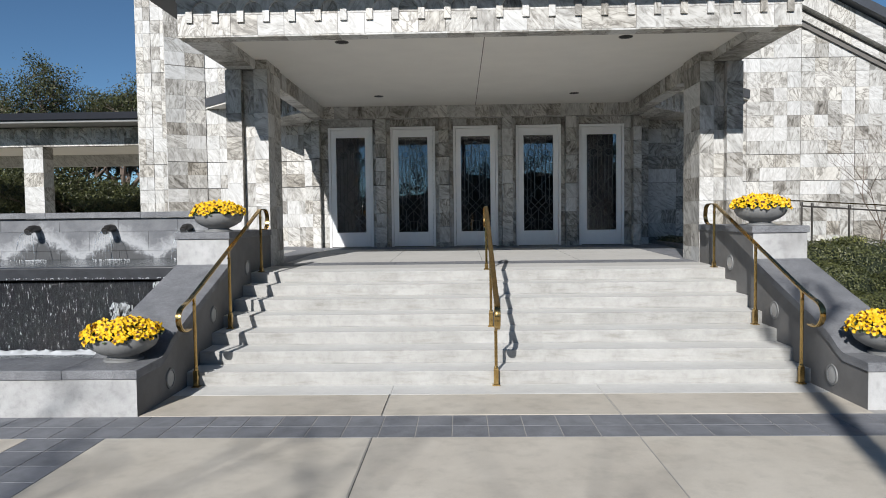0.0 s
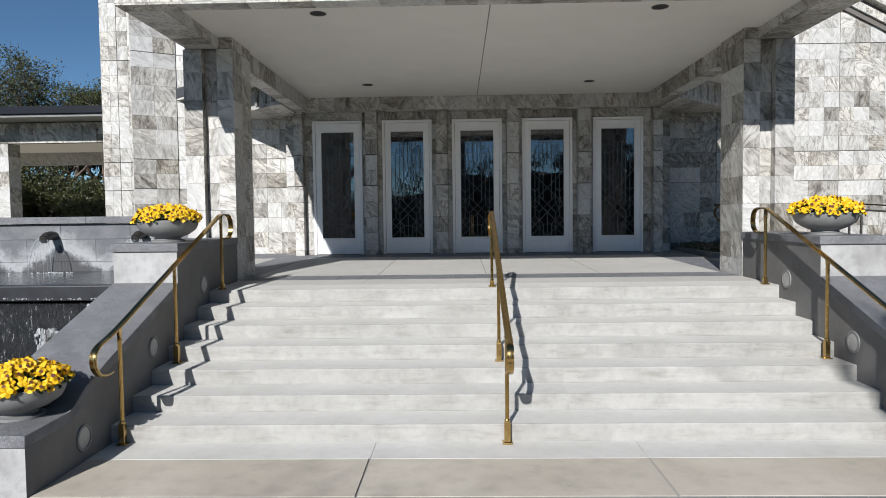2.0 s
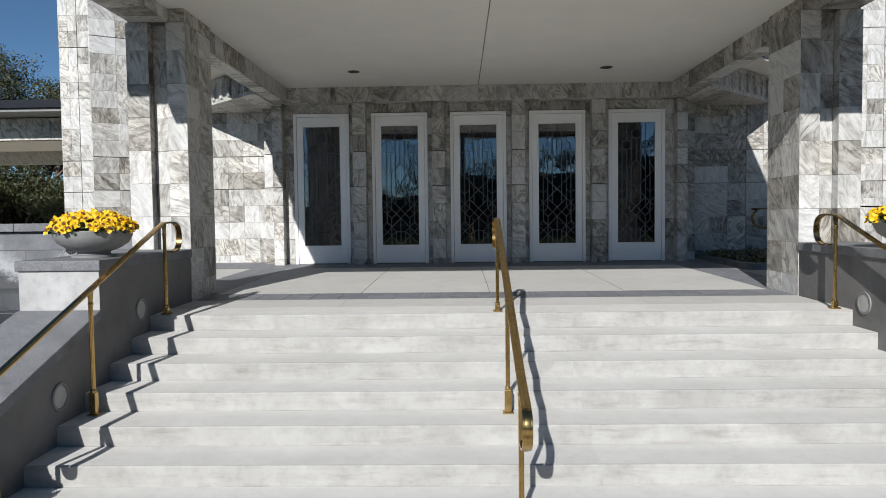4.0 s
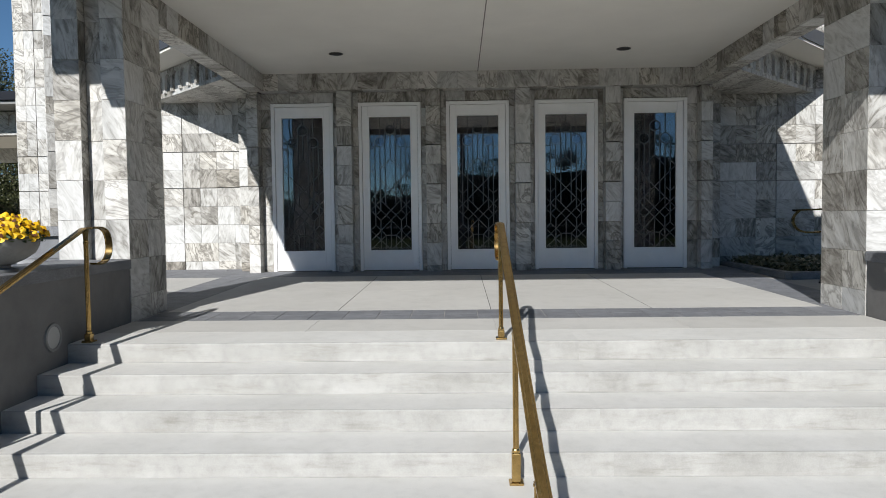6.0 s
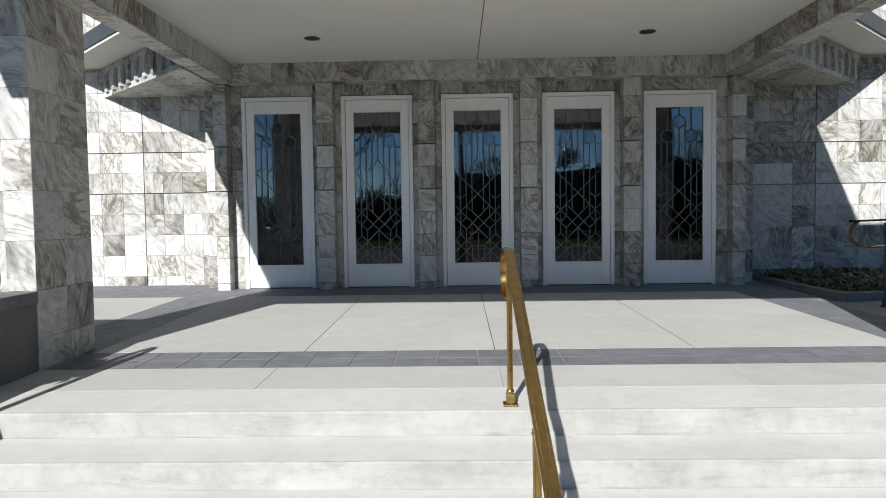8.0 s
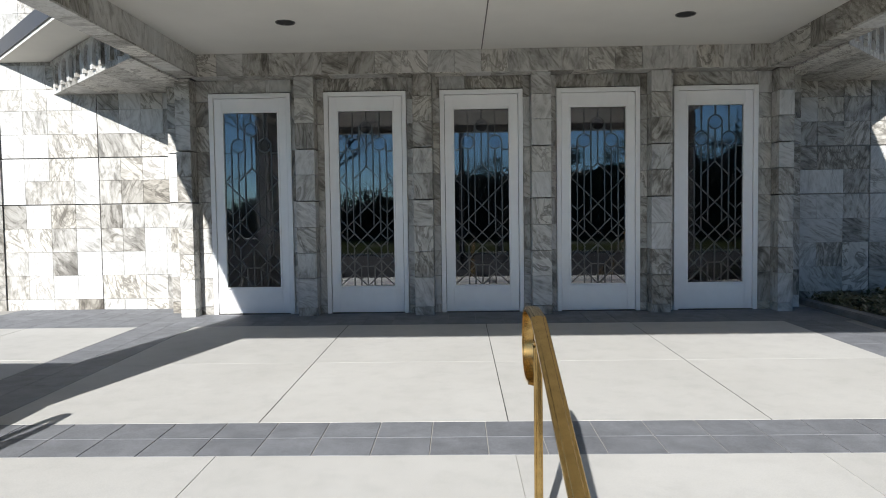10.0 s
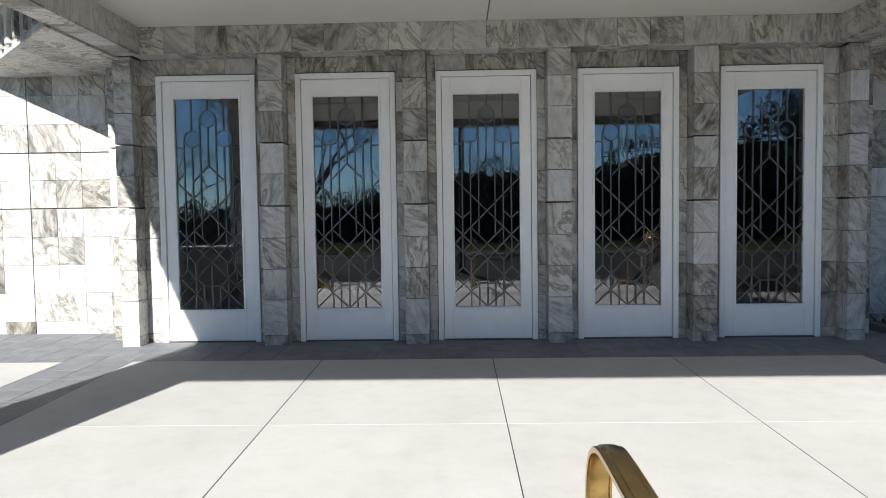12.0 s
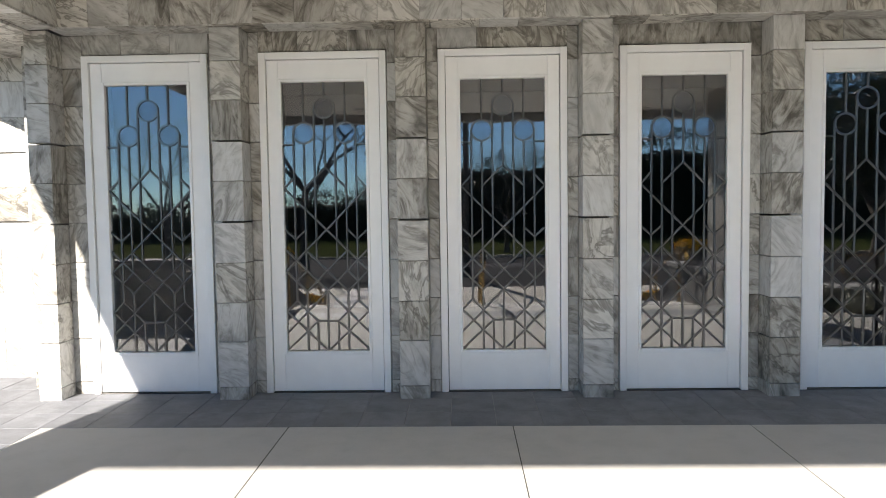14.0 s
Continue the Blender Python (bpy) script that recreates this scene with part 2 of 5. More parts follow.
def lathe(bm, rings, cx=0, cy=0, seg=40, close=True):
    loops = []
    for r, z in rings:
        loops.append([bm.verts.new((cx + r * math.cos(6.28318531 * i / seg), cy + r * math.sin(6.28318531 * i / seg), z)) for i in range(seg)])
    for a, b in zip(loops, loops[1:]):
        for i in range(seg):
            bm.faces.new((a[i], a[(i + 1) % seg], b[(i + 1) % seg], b[i]))
    if close:
        bm.faces.new(loops[0])
        bm.faces.new(loops[-1])
    return bm


def sweep(bm, pts, section, up=Vector((1, 0, 0)), closed=False, scales=None):
    """Sweeps a flat section (a, b pairs) along pts; a lies along `up` x way, b along up."""
    pts = [Vector(p) for p in pts]
    n, rings = len(pts), []
    for i, p in enumerate(pts):
        way = (pts[min(i + 1, n - 1)] - pts[max(i - 1, 0)]).normalized()
        side = up.cross(way)
        if side.length < 1e-4:
            side = Vector((0, 1, 0)).cross(way)
        side.normalize()
        upv = way.cross(side).normalized()
        s = scales[i] if scales else 1.0
        rings.append([bm.verts.new(p + side * (a * s) + upv * (b * s)) for a, b in section])
    k = len(section)
    for a, b in zip(rings, rings[1:]):
        for i in range(k):
            bm.faces.new((a[i], a[(i + 1) % k], b[(i + 1) % k], b[i]))
    bm.faces.new(rings[0])
    bm.faces.new(rings[-1])
    return bm


def disc(r, k=10):
    return [(r * math.cos(6.28318531 * i / k), r * math.sin(6.28318531 * i / k)) for i in range(k)]


def rect(a, b):
    return [(-a / 2, -b / 2), (a / 2, -b / 2), (a / 2, b / 2), (-a / 2, b / 2)]


SLABS = {}


def slab_mesh(name, w, t, h, material, bev=0.002):
    """A stone panel w x h standing up, its face at -y and its back at 0, with a worn arris."""
    key = (name, round(w, 3), round(t, 3), round(h, 3))
    if key not in SLABS:
        bm = bmesh.new()
        rings = []
        for inset, y in ((0, 0), (0, -t + bev), (bev, -t)):
            a, b = w / 2 - inset, h / 2 - inset
            rings.append([bm.verts.new((x, y, z)) for x, z in ((-a, -b), (a, -b), (a, b), (-a, b))])
        for p, q in zip(rings, rings[1:]):
            for i in range(4):
                bm.faces.new((p[i], p[(i + 1) % 4], q[(i + 1) % 4], q[i]))
        bm.faces.new(rings[2])
        SLABS[key] = finish(bm, name, material)
    return SLABS[key]


def tile_mesh(name, w, d, t, material, bev=0.0015):
    """A paving piece lying down, its top at z = 0."""
    key = (name, round(w, 3), round(d, 3), round(t, 3))
    if key not in SLABS:
        bm = bmesh.new()
        rings = []
        for inset, z in ((0, -t), (0, -bev), (bev, 0)):
            a, b = w / 2 - inset, d / 2 - inset
            rings.append([bm.verts.new((x, y, z)) for x, y in ((-a, -b), (a, -b), (a, b), (-a, b))])
        for p, q in zip(rings, rings[1:]):
            for i in range(4):
                bm.faces.new((p[i], p[(i + 1) % 4], q[(i + 1) % 4], q[i]))
        bm.faces.new(rings[2])
        SLABS[key] = finish(bm, name, material)
    return SLABS[key]


def inside(pt, poly):
    n, hit = len(poly), False
    for i in range(n):
        (x0, z0), (x1, z1) = poly[i], poly[(i + 1) % n]
        if (z0 > pt[1]) != (z1 > pt[1]) and pt[0] < (x1 - x0) * (pt[1] - z0) / (z1 - z0) + x0:
            hit = not hit
    return hit


WIDE = (2.57, 3.19, 5.42)


def clad(parent, o, ang, width, levels, rng, cell=0.31, name="marble_panel", gap=0.0025, t=0.02, breaks=(), lim=None):
    """Marble panels on a wall that starts at o (x, y) and runs `ang` degrees from x; its face looks to the right of that way.
    levels: heights of the joints; breaks: upright joints along the wall; lim(u): the height at which a slope cuts the panels off.
    The joints at the WIDE levels and beside the breaks are wider."""
    u = Vector((math.cos(radians(ang)), math.sin(radians(ang)), 0))
    turn = Matrix.Rotation(radians(ang), 4, "Z")
    edges = [0.0, *breaks, width]
    for z0, z1 in zip(levels, levels[1:]):
        for e0, e1 in zip(edges, edges[1:]):
            n = max(1, round((e1 - e0) / cell))
            w, s, i = (e1 - e0) / n, e0, 0
            while i < n:
                k = 2 if n - i > 1 and rng.random() < 0.12 else 1
                i += k
                w_ = w * k if i < n else e1 - s
                lo_, hi_ = z0 + (0.006 if z0 in WIDE else 0), z1 - (0.006 if z1 in WIDE else 0)
                ua, ub = s + (0.004 if s == e0 and e0 > 0 else 0), s + w_ - (0.004 if s + w_ >= e1 - 1e-6 and e1 < width else 0)
                la, lb = (9e9, 9e9) if lim is None else (lim(ua), lim(ub))
                if min(la, lb) >= hi_:
                    ob = new(name, slab_mesh(name, round(ub - ua - gap, 4), t, round(hi_ - lo_ - gap, 4), M_MARBLE))
                    ob.matrix_basis = Matrix.Translation(Vector((o[0], o[1], (lo_ + hi_) / 2)) + u * ((ua + ub) / 2)) @ turn
                    adopt(ob, parent)
                elif max(la, lb) > lo_ + 0.02:
                    cut = [(ua, lo_), (ub, lo_), (ub, max(lo_ + 0.001, min(hi_, lb))), (ua, max(lo_ + 0.002, min(hi_, la)))]
                    bm_ = bmesh.new()
                    prism(bm_, [(a_ - (ua + ub) / 2, b_ - lo_) for a_, b_ in cut], -t, 0, "y")
                    bmesh.ops.recalc_face_normals(bm_, faces=bm_.faces[:])
                    ob = new(name, finish(bm_, name, M_MARBLE))
                    ob.matrix_basis = Matrix.Translation(Vector((o[0], o[1], lo_)) + u * ((ua + ub) / 2)) @ turn
                    adopt(ob, parent)
                s += w_


def pave(parent, x0, x1, y0, y1, nx, ny, height, material, name, gap=0.009, t=0.04):
    """A field of nx by ny paving pieces whose tops follow height(y)."""
    w, d = (x1 - x0) / nx, (y1 - y0) / ny
    for i in range(nx):
        for j in range(ny):
            ob = new(name, tile_mesh(name, w - gap, d - gap, t, material))
            ya, yb = y0 + j * d, y0 + (j + 1) * d
            tilt = math.atan2(height(yb) - height(ya), d)
            ob.matrix_basis = Matrix.Translation((x0 + (i + 0.5) * w, (ya + yb) / 2, height((ya + yb) / 2))) @ Matrix.Rotation(tilt, 4, "X")
            adopt(ob, parent)

# ---- sizes of the place ----
RISE, RUN, NOSE = 0.151, 0.402, -8.39           # steps
TOP_Y = NOSE + 6 * RUN                          # edge of the landing
PORCH = 1.057                                   # landing at its edge; it rises to the doors
CEIL = 4.33
WALL_Y = 0.6                                    # walls beside the doors
LEVELS = [1.15, 1.3, 1.62, 1.935, 2.25, 2.57, 2.885, 3.19, 3.505, 3.82, 4.1, 4.42, 4.735, 5.1, 5.42, 5.735, 6.05, 6.37, 6.68, 7.0, 7.32, 7.64]      # courses of the marble walls


def porch_z(y):
    return PORCH + (y - TOP_Y) * (1.15 - PORCH) / (0 - TOP_Y)


def flat(y):
    return 0.0


# ---- ground and paving ----
bm = bmesh.new()
box(bm, -400, 400, -300, 500, -0.4, -0.05)
M_LAWN = rocky("winter_lawn", (0.03, 0.04, 0.014), (0.065, 0.075, 0.03), 0.3, 0.95, 60, 0.15, "none", 0.3)
M_LAWN.node_tree.nodes["Principled BSDF"].inputs["Specular IOR Level"].default_value = 0.0
ground = part("ground", bm, M_LAWN)
tagged(ground, "flat lawn that runs to the horizon", "ground", kind="structure")

bm = bmesh.new()
box(bm, -14, 14, -18.0, TOP_Y, -0.05, -0.004)
pavement = part("pavement", bm, M_GROUT)
tagged(pavement, "buff concrete forecourt with bands of blue-grey slate tiles", "pavement", kind="structure")

bm = bmesh.new()
prism(bm, [(-4.4, 0.0), (1.2, 0.0), (1.2, porch_z(1.2) - 0.004), (-4.4, porch_z(-4.4) - 0.004)], -6.9, 6.9, "x")
prism(bm, [(-5.49, 0.0), (-4.3, 0.0), (-4.3, porch_z(-4.3) - 0.0045), (-5.49, porch_z(-5.49) - 0.0045)], -4.05, 4.05, "x")
floor = part("floor", bm, M_GROUT)
tagged(floor, "porch floor of pale concrete slabs edged with slate tiles", "floor", kind="structure")

bm = bmesh.new()
box(bm, -60, 60, -33.0, -18.0, -0.06, -0.012)
ROAD = rocky("worn_asphalt", (0.035, 0.035, 0.037), (0.055, 0.055, 0.057), 0.8, 0.95, 140, 0.1, "none", 0.25)
ROAD.node_tree.nodes["Principled BSDF"].inputs["Specular IOR Level"].default_value = 0.02
tagged(part("road", bm, ROAD), "dark asphalt drive beyond the forecourt", "road", kind="structure")
bm = bmesh.new()
box(bm, -60, 60, -33.25, -33.0, -0.06, 0.12, 0.02)
tagged(part("kerb", bm, M_CONC), "pale concrete kerb between the drive and the lawn", "kerb", kind="structure")

# ---- steps ----
stairs = thing("stairs", 0, NOSE, 0, "seven wide pale limestone steps up to the porch", "stairs", kind="structure")
for k in range(7):
    y0, y1, z = NOSE + k * RUN, NOSE + (k + 1) * RUN + (0.012 if k < 6 else 0.074), RISE * (k + 1)
    for xa, xb in ((-3.385, 0.6), (0.6, 3.385)):
        bm = bmesh.new()
        zb = z - RISE + (0.002 if k else -0.03)
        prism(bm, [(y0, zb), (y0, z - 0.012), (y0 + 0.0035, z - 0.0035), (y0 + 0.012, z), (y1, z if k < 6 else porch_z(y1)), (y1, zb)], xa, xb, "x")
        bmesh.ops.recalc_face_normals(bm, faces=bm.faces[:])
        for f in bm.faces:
            # front and nose faces take the riser colour that offsets the sun
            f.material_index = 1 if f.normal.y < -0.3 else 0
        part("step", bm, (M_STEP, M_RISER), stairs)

# ---- door wall ----
wall = thing("wall_doors", 0, 0.1, 1.15, "marble-faced entrance wall with five door bays", "wall", kind="structure")
DOORS = [-2.864, -1.432, 0.0, 1.432, 2.864]
bm = bmesh.new()
xs = [-3.72] + [v for d in DOORS for v in (d - 0.512, d + 0.512)] + [3.72]
for a, b in zip(xs[::2], xs[1::2]):
    box(bm, a, b, 0.06, 0.5, 1.1, 4.4)
for d in DOORS:
    box(bm, d - 0.512, d + 0.512, 0.06, 0.5, 3.902, 4.4)
part("wall_core", bm, M_BACK, wall)
rng = random.Random(3)
PL = [1.10, 1.25, 1.61, 1.92, 2.235, 2.56, 2.875, 3.19, 3.50, 3.80, 4.06]


def block(w, d, h):
    key = ("quoin", round(w, 3), round(d, 3), round(h, 3))
    if key not in SLABS:
        bm_ = bmesh.new()
        box(bm_, -w / 2, w / 2, -d / 2, d / 2, -h / 2, h / 2, 0.004)
        SLABS[key] = finish(bm_, "marble_block", M_MARBLE)
    return SLABS[key]


for px in (-3.63, -2.148, -0.716, 0.716, 2.148, 3.63):
    pil = thing("pilaster", px, -0.1, 1.1, "stacked marble block pilaster between the entrance doors", "pilaster", "pilasters between the doors", "structure")
    w = 0.235 if abs(px) < 3 else 0.18
    for z0, z1 in zip(PL, PL[1:]):
        gap = 0.014 if abs(z1 - 2.56) < 0.01 or abs(z1 - 3.19) < 0.01 else 0.004
        ob = new("marble_block", block(w, 0.22, z1 - z0 - gap))
        ob.location = (px, -0.07, (z0 + z1 - gap) / 2)
        adopt(ob, pil)
    # narrow blocks set back on both sides, up to the door frames
    for side in (-1, 1):
        inner = px + side * w / 2
        nearest = min(DOORS, key=lambda d: abs(d - (px + side * 0.4)))
        outer = nearest - side * 0.512
        if (nearest - px) * side < 0:
            continue
        jw = abs(outer - inner)
        for z0, z1 in zip(PL, PL[1:]):
            ob = new("marble_block", block(jw - 0.004, 0.10, z1 - z0 - 0.004))
            ob.location = ((inner + outer) / 2, 0.07, (z0 + z1) / 2)
            adopt(ob, pil)
# strip of marble above each door, and the lintel
for d in DOORS:
    clad(wall, (d - 0.6, 0.055), 0, 1.2, [3.906, 4.07], rng, 0.36)
lintel = thing("lintel", 0, -0.1, 4.06, "marble lintel above the five entrance doors", "lintel", kind="structure")
bm = bmesh.new()
box(bm, -3.5, 3.5, -0.20, 0.12, 4.075, CEIL + 0.1)
part("beam_core", bm, M_BACK, lintel)
clad(lintel, (-3.5, -0.205), 0, 7.0, [4.065, CEIL], rng, 0.325)
bm = bmesh.new()
s = -3.5
while s < 3.49:
    w_ = rng.choice((0.3, 0.38, 0.45))
    e = min(3.5, s + w_)
    box(bm, s + 0.002, e - 0.002, -0.222, 0.0, 4.057, 4.074)
    s = e
part("lintel_soffit", bm, M_MARBLE_I, lintel)

# ---- walls beside the doors ----
for side in (-1, 1):
    nm = "wall_west" if side < 0 else "wall_east"
    x0, x1 = (-6.42, -3.7) if side < 0 else (3.7, 13.0)
    w_ob = thing(nm, (x0 + x1) / 2, WALL_Y, 0, "veined white marble wall beside the porch", "wall", kind="structure")
    bm = bmesh.new()
    if side < 0:
        box(bm, x0, x1, WALL_Y + 0.002, WALL_Y + 0.4, 0, 9.0)
        clad(w_ob, (x0, WALL_Y), 0, 2.72 - 0.2, LEVELS, rng, 0.32, breaks=(1.34,))
        # stepped corner next to the end pilaster
        box(bm, -3.95, -3.7, 0.2, WALL_Y + 0.1, 1.0, 4.3)
        clad(w_ob, (-3.97, 0.198), 0, 0.27, LEVELS[:11], rng, 0.3)
        clad(w_ob, (-3.952, WALL_Y), -90, 0.4, LEVELS[:11], rng, 0.2)
    else:
        prism(bm, [(x0, 0), (x1, 0), (x1, 3.3), (7.5, 6.25), (6.0, 7.2), (x0, 7.2)], WALL_Y + 0.002, WALL_Y + 0.4, "y")
        clad(w_ob, (x0, WALL_Y), 0, 9.3, LEVELS[:-2], rng, 0.31, breaks=(1.36, 2.65, 3.90, 5.15, 6.4, 7.65), lim=lambda u: 6.30 - (u - 3.8) * 0.527)
        box(bm, 3.7, 3.95, 0.2, WALL_Y + 0.1, 1.0, 4.3)
        clad(w_ob, (3.7, 0.198), 0, 0.27, LEVELS[:11], rng, 0.3)
        clad(w_ob, (3.952, 0.2), 90, 0.4, LEVELS[:11], rng, 0.2)
    part("wall_core", bm, M_BACK, w_ob)

# raking cornice of the east gable
corn = thing("raking_cornice", 9, 0.3, 5.5, "sloping marble gable cornice under a dark roof edge", "cornice", kind="structure")
for nm, lo, hi, out, mt in (("marble_moulding", 0.12, 0.29, 0.14, M_MARBLE_I), ("marble_frieze", 0.38, 0.86, 0.30, M_MARBLE_I), ("roof_edge", 0.88, 1.10, 0.55, M_ROOF)):
    bm = bmesh.new()
    x = 6.2
    while x < 13.0:
        e = x + (0.62 if mt is M_MARBLE_I else 7.2)
        za, zb = 6.17 - (x - 7.5) * 0.527, 6.17 - (e - 0.004 - 7.5) * 0.527
        prism(bm, [(x, za + lo), (e - 0.004, zb + lo), (e - 0.004, zb + hi), (x, za + hi)], WALL_Y - out, WALL_Y + 0.3, "y")
        x = e
    part(nm, bm, mt, corn)
bm = bmesh.new()
prism(bm, [(6.2, 6.17 + 0.685), (13.4, 6.17 - 3.11), (13.4, 6.17 - 3.11 + 0.84), (6.2, 6.17 + 0.685 + 0.84)], WALL_Y - 0.08, WALL_Y + 0.4, "y")
part("cornice_core", bm, M_JOINT, corn)

# ---- projecting bay beyond the fountain ----
bay = thing("wall_bay", -7.2, 0.5, 0, "tall veined marble bay of the building behind the fountain", "wall", kind="structure")
bm = bmesh.new()
prism(bm, [(-7.145, 0.106), (-6.41, 0.566), (-6.41, 1.2), (-7.145, 1.2)], 0, 9)
box(bm, -8.22, -7.1, 1.002, 1.6, 0, 9)
box(bm, -8.2, -3.0, 1.3, 9.0, 0, 9)
part("wall_core", bm, M_BACK, bay)
clad(bay, (-7.15, 0.10), 32, 0.885, LEVELS, rng, 0.36)
clad(bay, (-7.147, 1.06), -90, 0.95, LEVELS, rng, 0.3)
clad(bay, (-8.22, 1.0), 0, 1.06, LEVELS, rng, 0.24, breaks=(0.36,))
clad(bay, (-8.222, 2.2), -90, 1.2, LEVELS, rng, 0.3)

# ---- canopy ----
FRONT = -6.85
canopy = thing("portico_canopy", 0, -3.3, 4.05, "marble entrance canopy with a frieze of small arches", "canopy", kind="structure")
bm = bmesh.new()
box(bm, -3.98, 3.98, FRONT + 0.022, FRONT + 0.22, 4.21, 4.91)
for s in (-1, 1):
    a, b = sorted((s * 3.99, s * 3.58))
    box(bm, a + 0.02, b - 0.02, FRONT + 0.2, -4.92, 4.21, 4.91)
    a, b = sorted((s * 3.44, s * 3.64))
    box(bm, a, b, -4.2, -0.15, 4.075, 4.91)
    a, b = sorted((s * 3.4, s * 4.05))
    box(bm, a, b, -4.92, -4.14, 4.24, 4.91)
part("beam_core", bm, M_BACK, canopy)
rng = random.Random(8)
clad(canopy, (-4.0, FRONT + 0.02), 0, 8.0, [4.20, 4.465, 4.90], rng, 0.35)
for s in (-1, 1):
    # inner and outer faces and undersides of the side beams
    if s < 0:
        clad(canopy, (-3.58, FRONT + 0.22), 90, 1.71, [4.20, CEIL], rng, 0.3)
        clad(canopy, (-3.44, -4.14), 90, 3.92, [4.065, CEIL], rng, 0.3)
    else:
        clad(canopy, (3.58, -4.92), -90, 1.71, [4.20, CEIL], rng, 0.3)
        clad(canopy, (3.44, -0.22), -90, 3.92, [4.065, CEIL], rng, 0.3)
bm = bmesh.new()
for s in (-1, 1):
    y = FRONT + 0.24
    while y < -5.0:
        e = min(-4.93, y + rng.choice((0.3, 0.42)))
        a, b = sorted((s * 3.99, s * 3.57))
        box(bm, a, b, y + 0.002, e - 0.002, 4.185, 4.208)
        y = e
    y = -4.13
    while y < -0.3:
        e = min(-0.22, y + rng.choice((0.3, 0.42)))
        a, b = sorted((s * 3.66, s * 3.42))
        box(bm, a, b, y + 0.002, e - 0.002, 4.052, 4.074)
        y = e
x = -4.0
while x < 3.96:
    e = min(4.0, x + 0.35)
    box(bm, x + 0.002, e - 0.002, FRONT, FRONT + 0.235, 4.185, 4.208)
    x = e
part("beam_soffit", bm, M_MARBLE_I, canopy)


def arch_piece(w, h, depth, foot, neck):
    """One bay of the arched frieze: a stem below, spreading to half arches above; face at -y."""
    r = (w - neck) / 2
    pts = [(-neck / 2, 0), (neck / 2, 0), (neck / 2, foot)]
    for i in range(1, 7):
        a = math.pi - i * math.pi / 12
        pts.append((w / 2 + r * math.cos(a), foot + r * math.sin(a)))
    pts += [(w / 2, h), (-w / 2, h)]
    for i in range(6, 0, -1):
        a = i * math.pi / 12
        pts.append((-w / 2 + r * math.cos(a), foot + r * math.sin(a)))
    pts.append((-neck / 2, foot))
    bm_ = bmesh.new()
    prism(bm_, pts, -depth, 0, "y")
    return bm_


me = finish(arch_piece(0.334, 0.53, 0.032, 0.135, 0.085), "frieze_arch", M_MARBLE)
for i in range(24):
    ob = new("frieze_arch", me)
    ob.location = (-4.0 + 0.163 + i * 0.334, FRONT, 4.37)
    adopt(ob, canopy)

bm = bmesh.new()
prism(bm, [(-4.70, FRONT - 0.74), (4.70, FRONT - 0.74), (4.70, -4.95), (4.30, -4.95), (4.30, -1.2), (-4.60, -1.2), (-4.60, -4.95), (-4.70, -4.95)], 4.92, 5.18)
bmesh.ops.recalc_face_normals(bm, faces=bm.faces[:])
part("roof", bm, M_ROOF, canopy, "dark grey flat roof edge")

bm = bmesh.new()
box(bm, -3.6, 3.6, FRONT + 0.2, 0.1, CEIL, CEIL + 0.12)
ceiling = part("ceiling", bm, M_CEIL)
tagged(ceiling, "smooth off-white plaster porch ceiling with a thin joint", "ceiling", kind="structure")
bm = bmesh.new()
box(bm, 0.0, 0.012, FRONT + 0.24, -0.22, CEIL - 0.003, CEIL + 0.01)
tagged(part("ceiling_joint", bm, M_JOINT), "thin dark joint along the plaster ceiling", "trim", kind="structure")

for lx in (-2.02, 2.0):
    for ly in (-5.92, -1.5):
        lm = thing("ceiling_light", lx, ly, CEIL, "recessed round downlight with a dark baffle in the porch ceiling", "ceiling light", "porch downlights")
        bm = bmesh.new()
        lathe(bm, [(0.085, CEIL - 0.004), (0.10, CEIL - 0.006), (0.10, CEIL + 0.01)], lx, ly, 24, False)
        part("trim_ring", bm, M_BRONZE, lm)
        bm = bmesh.new()
        lathe(bm, [(0.086, CEIL - 0.003), (0.07, CEIL - 0.001)], lx, ly, 24, True)
        part("baffle", bm, M_DARK, lm)

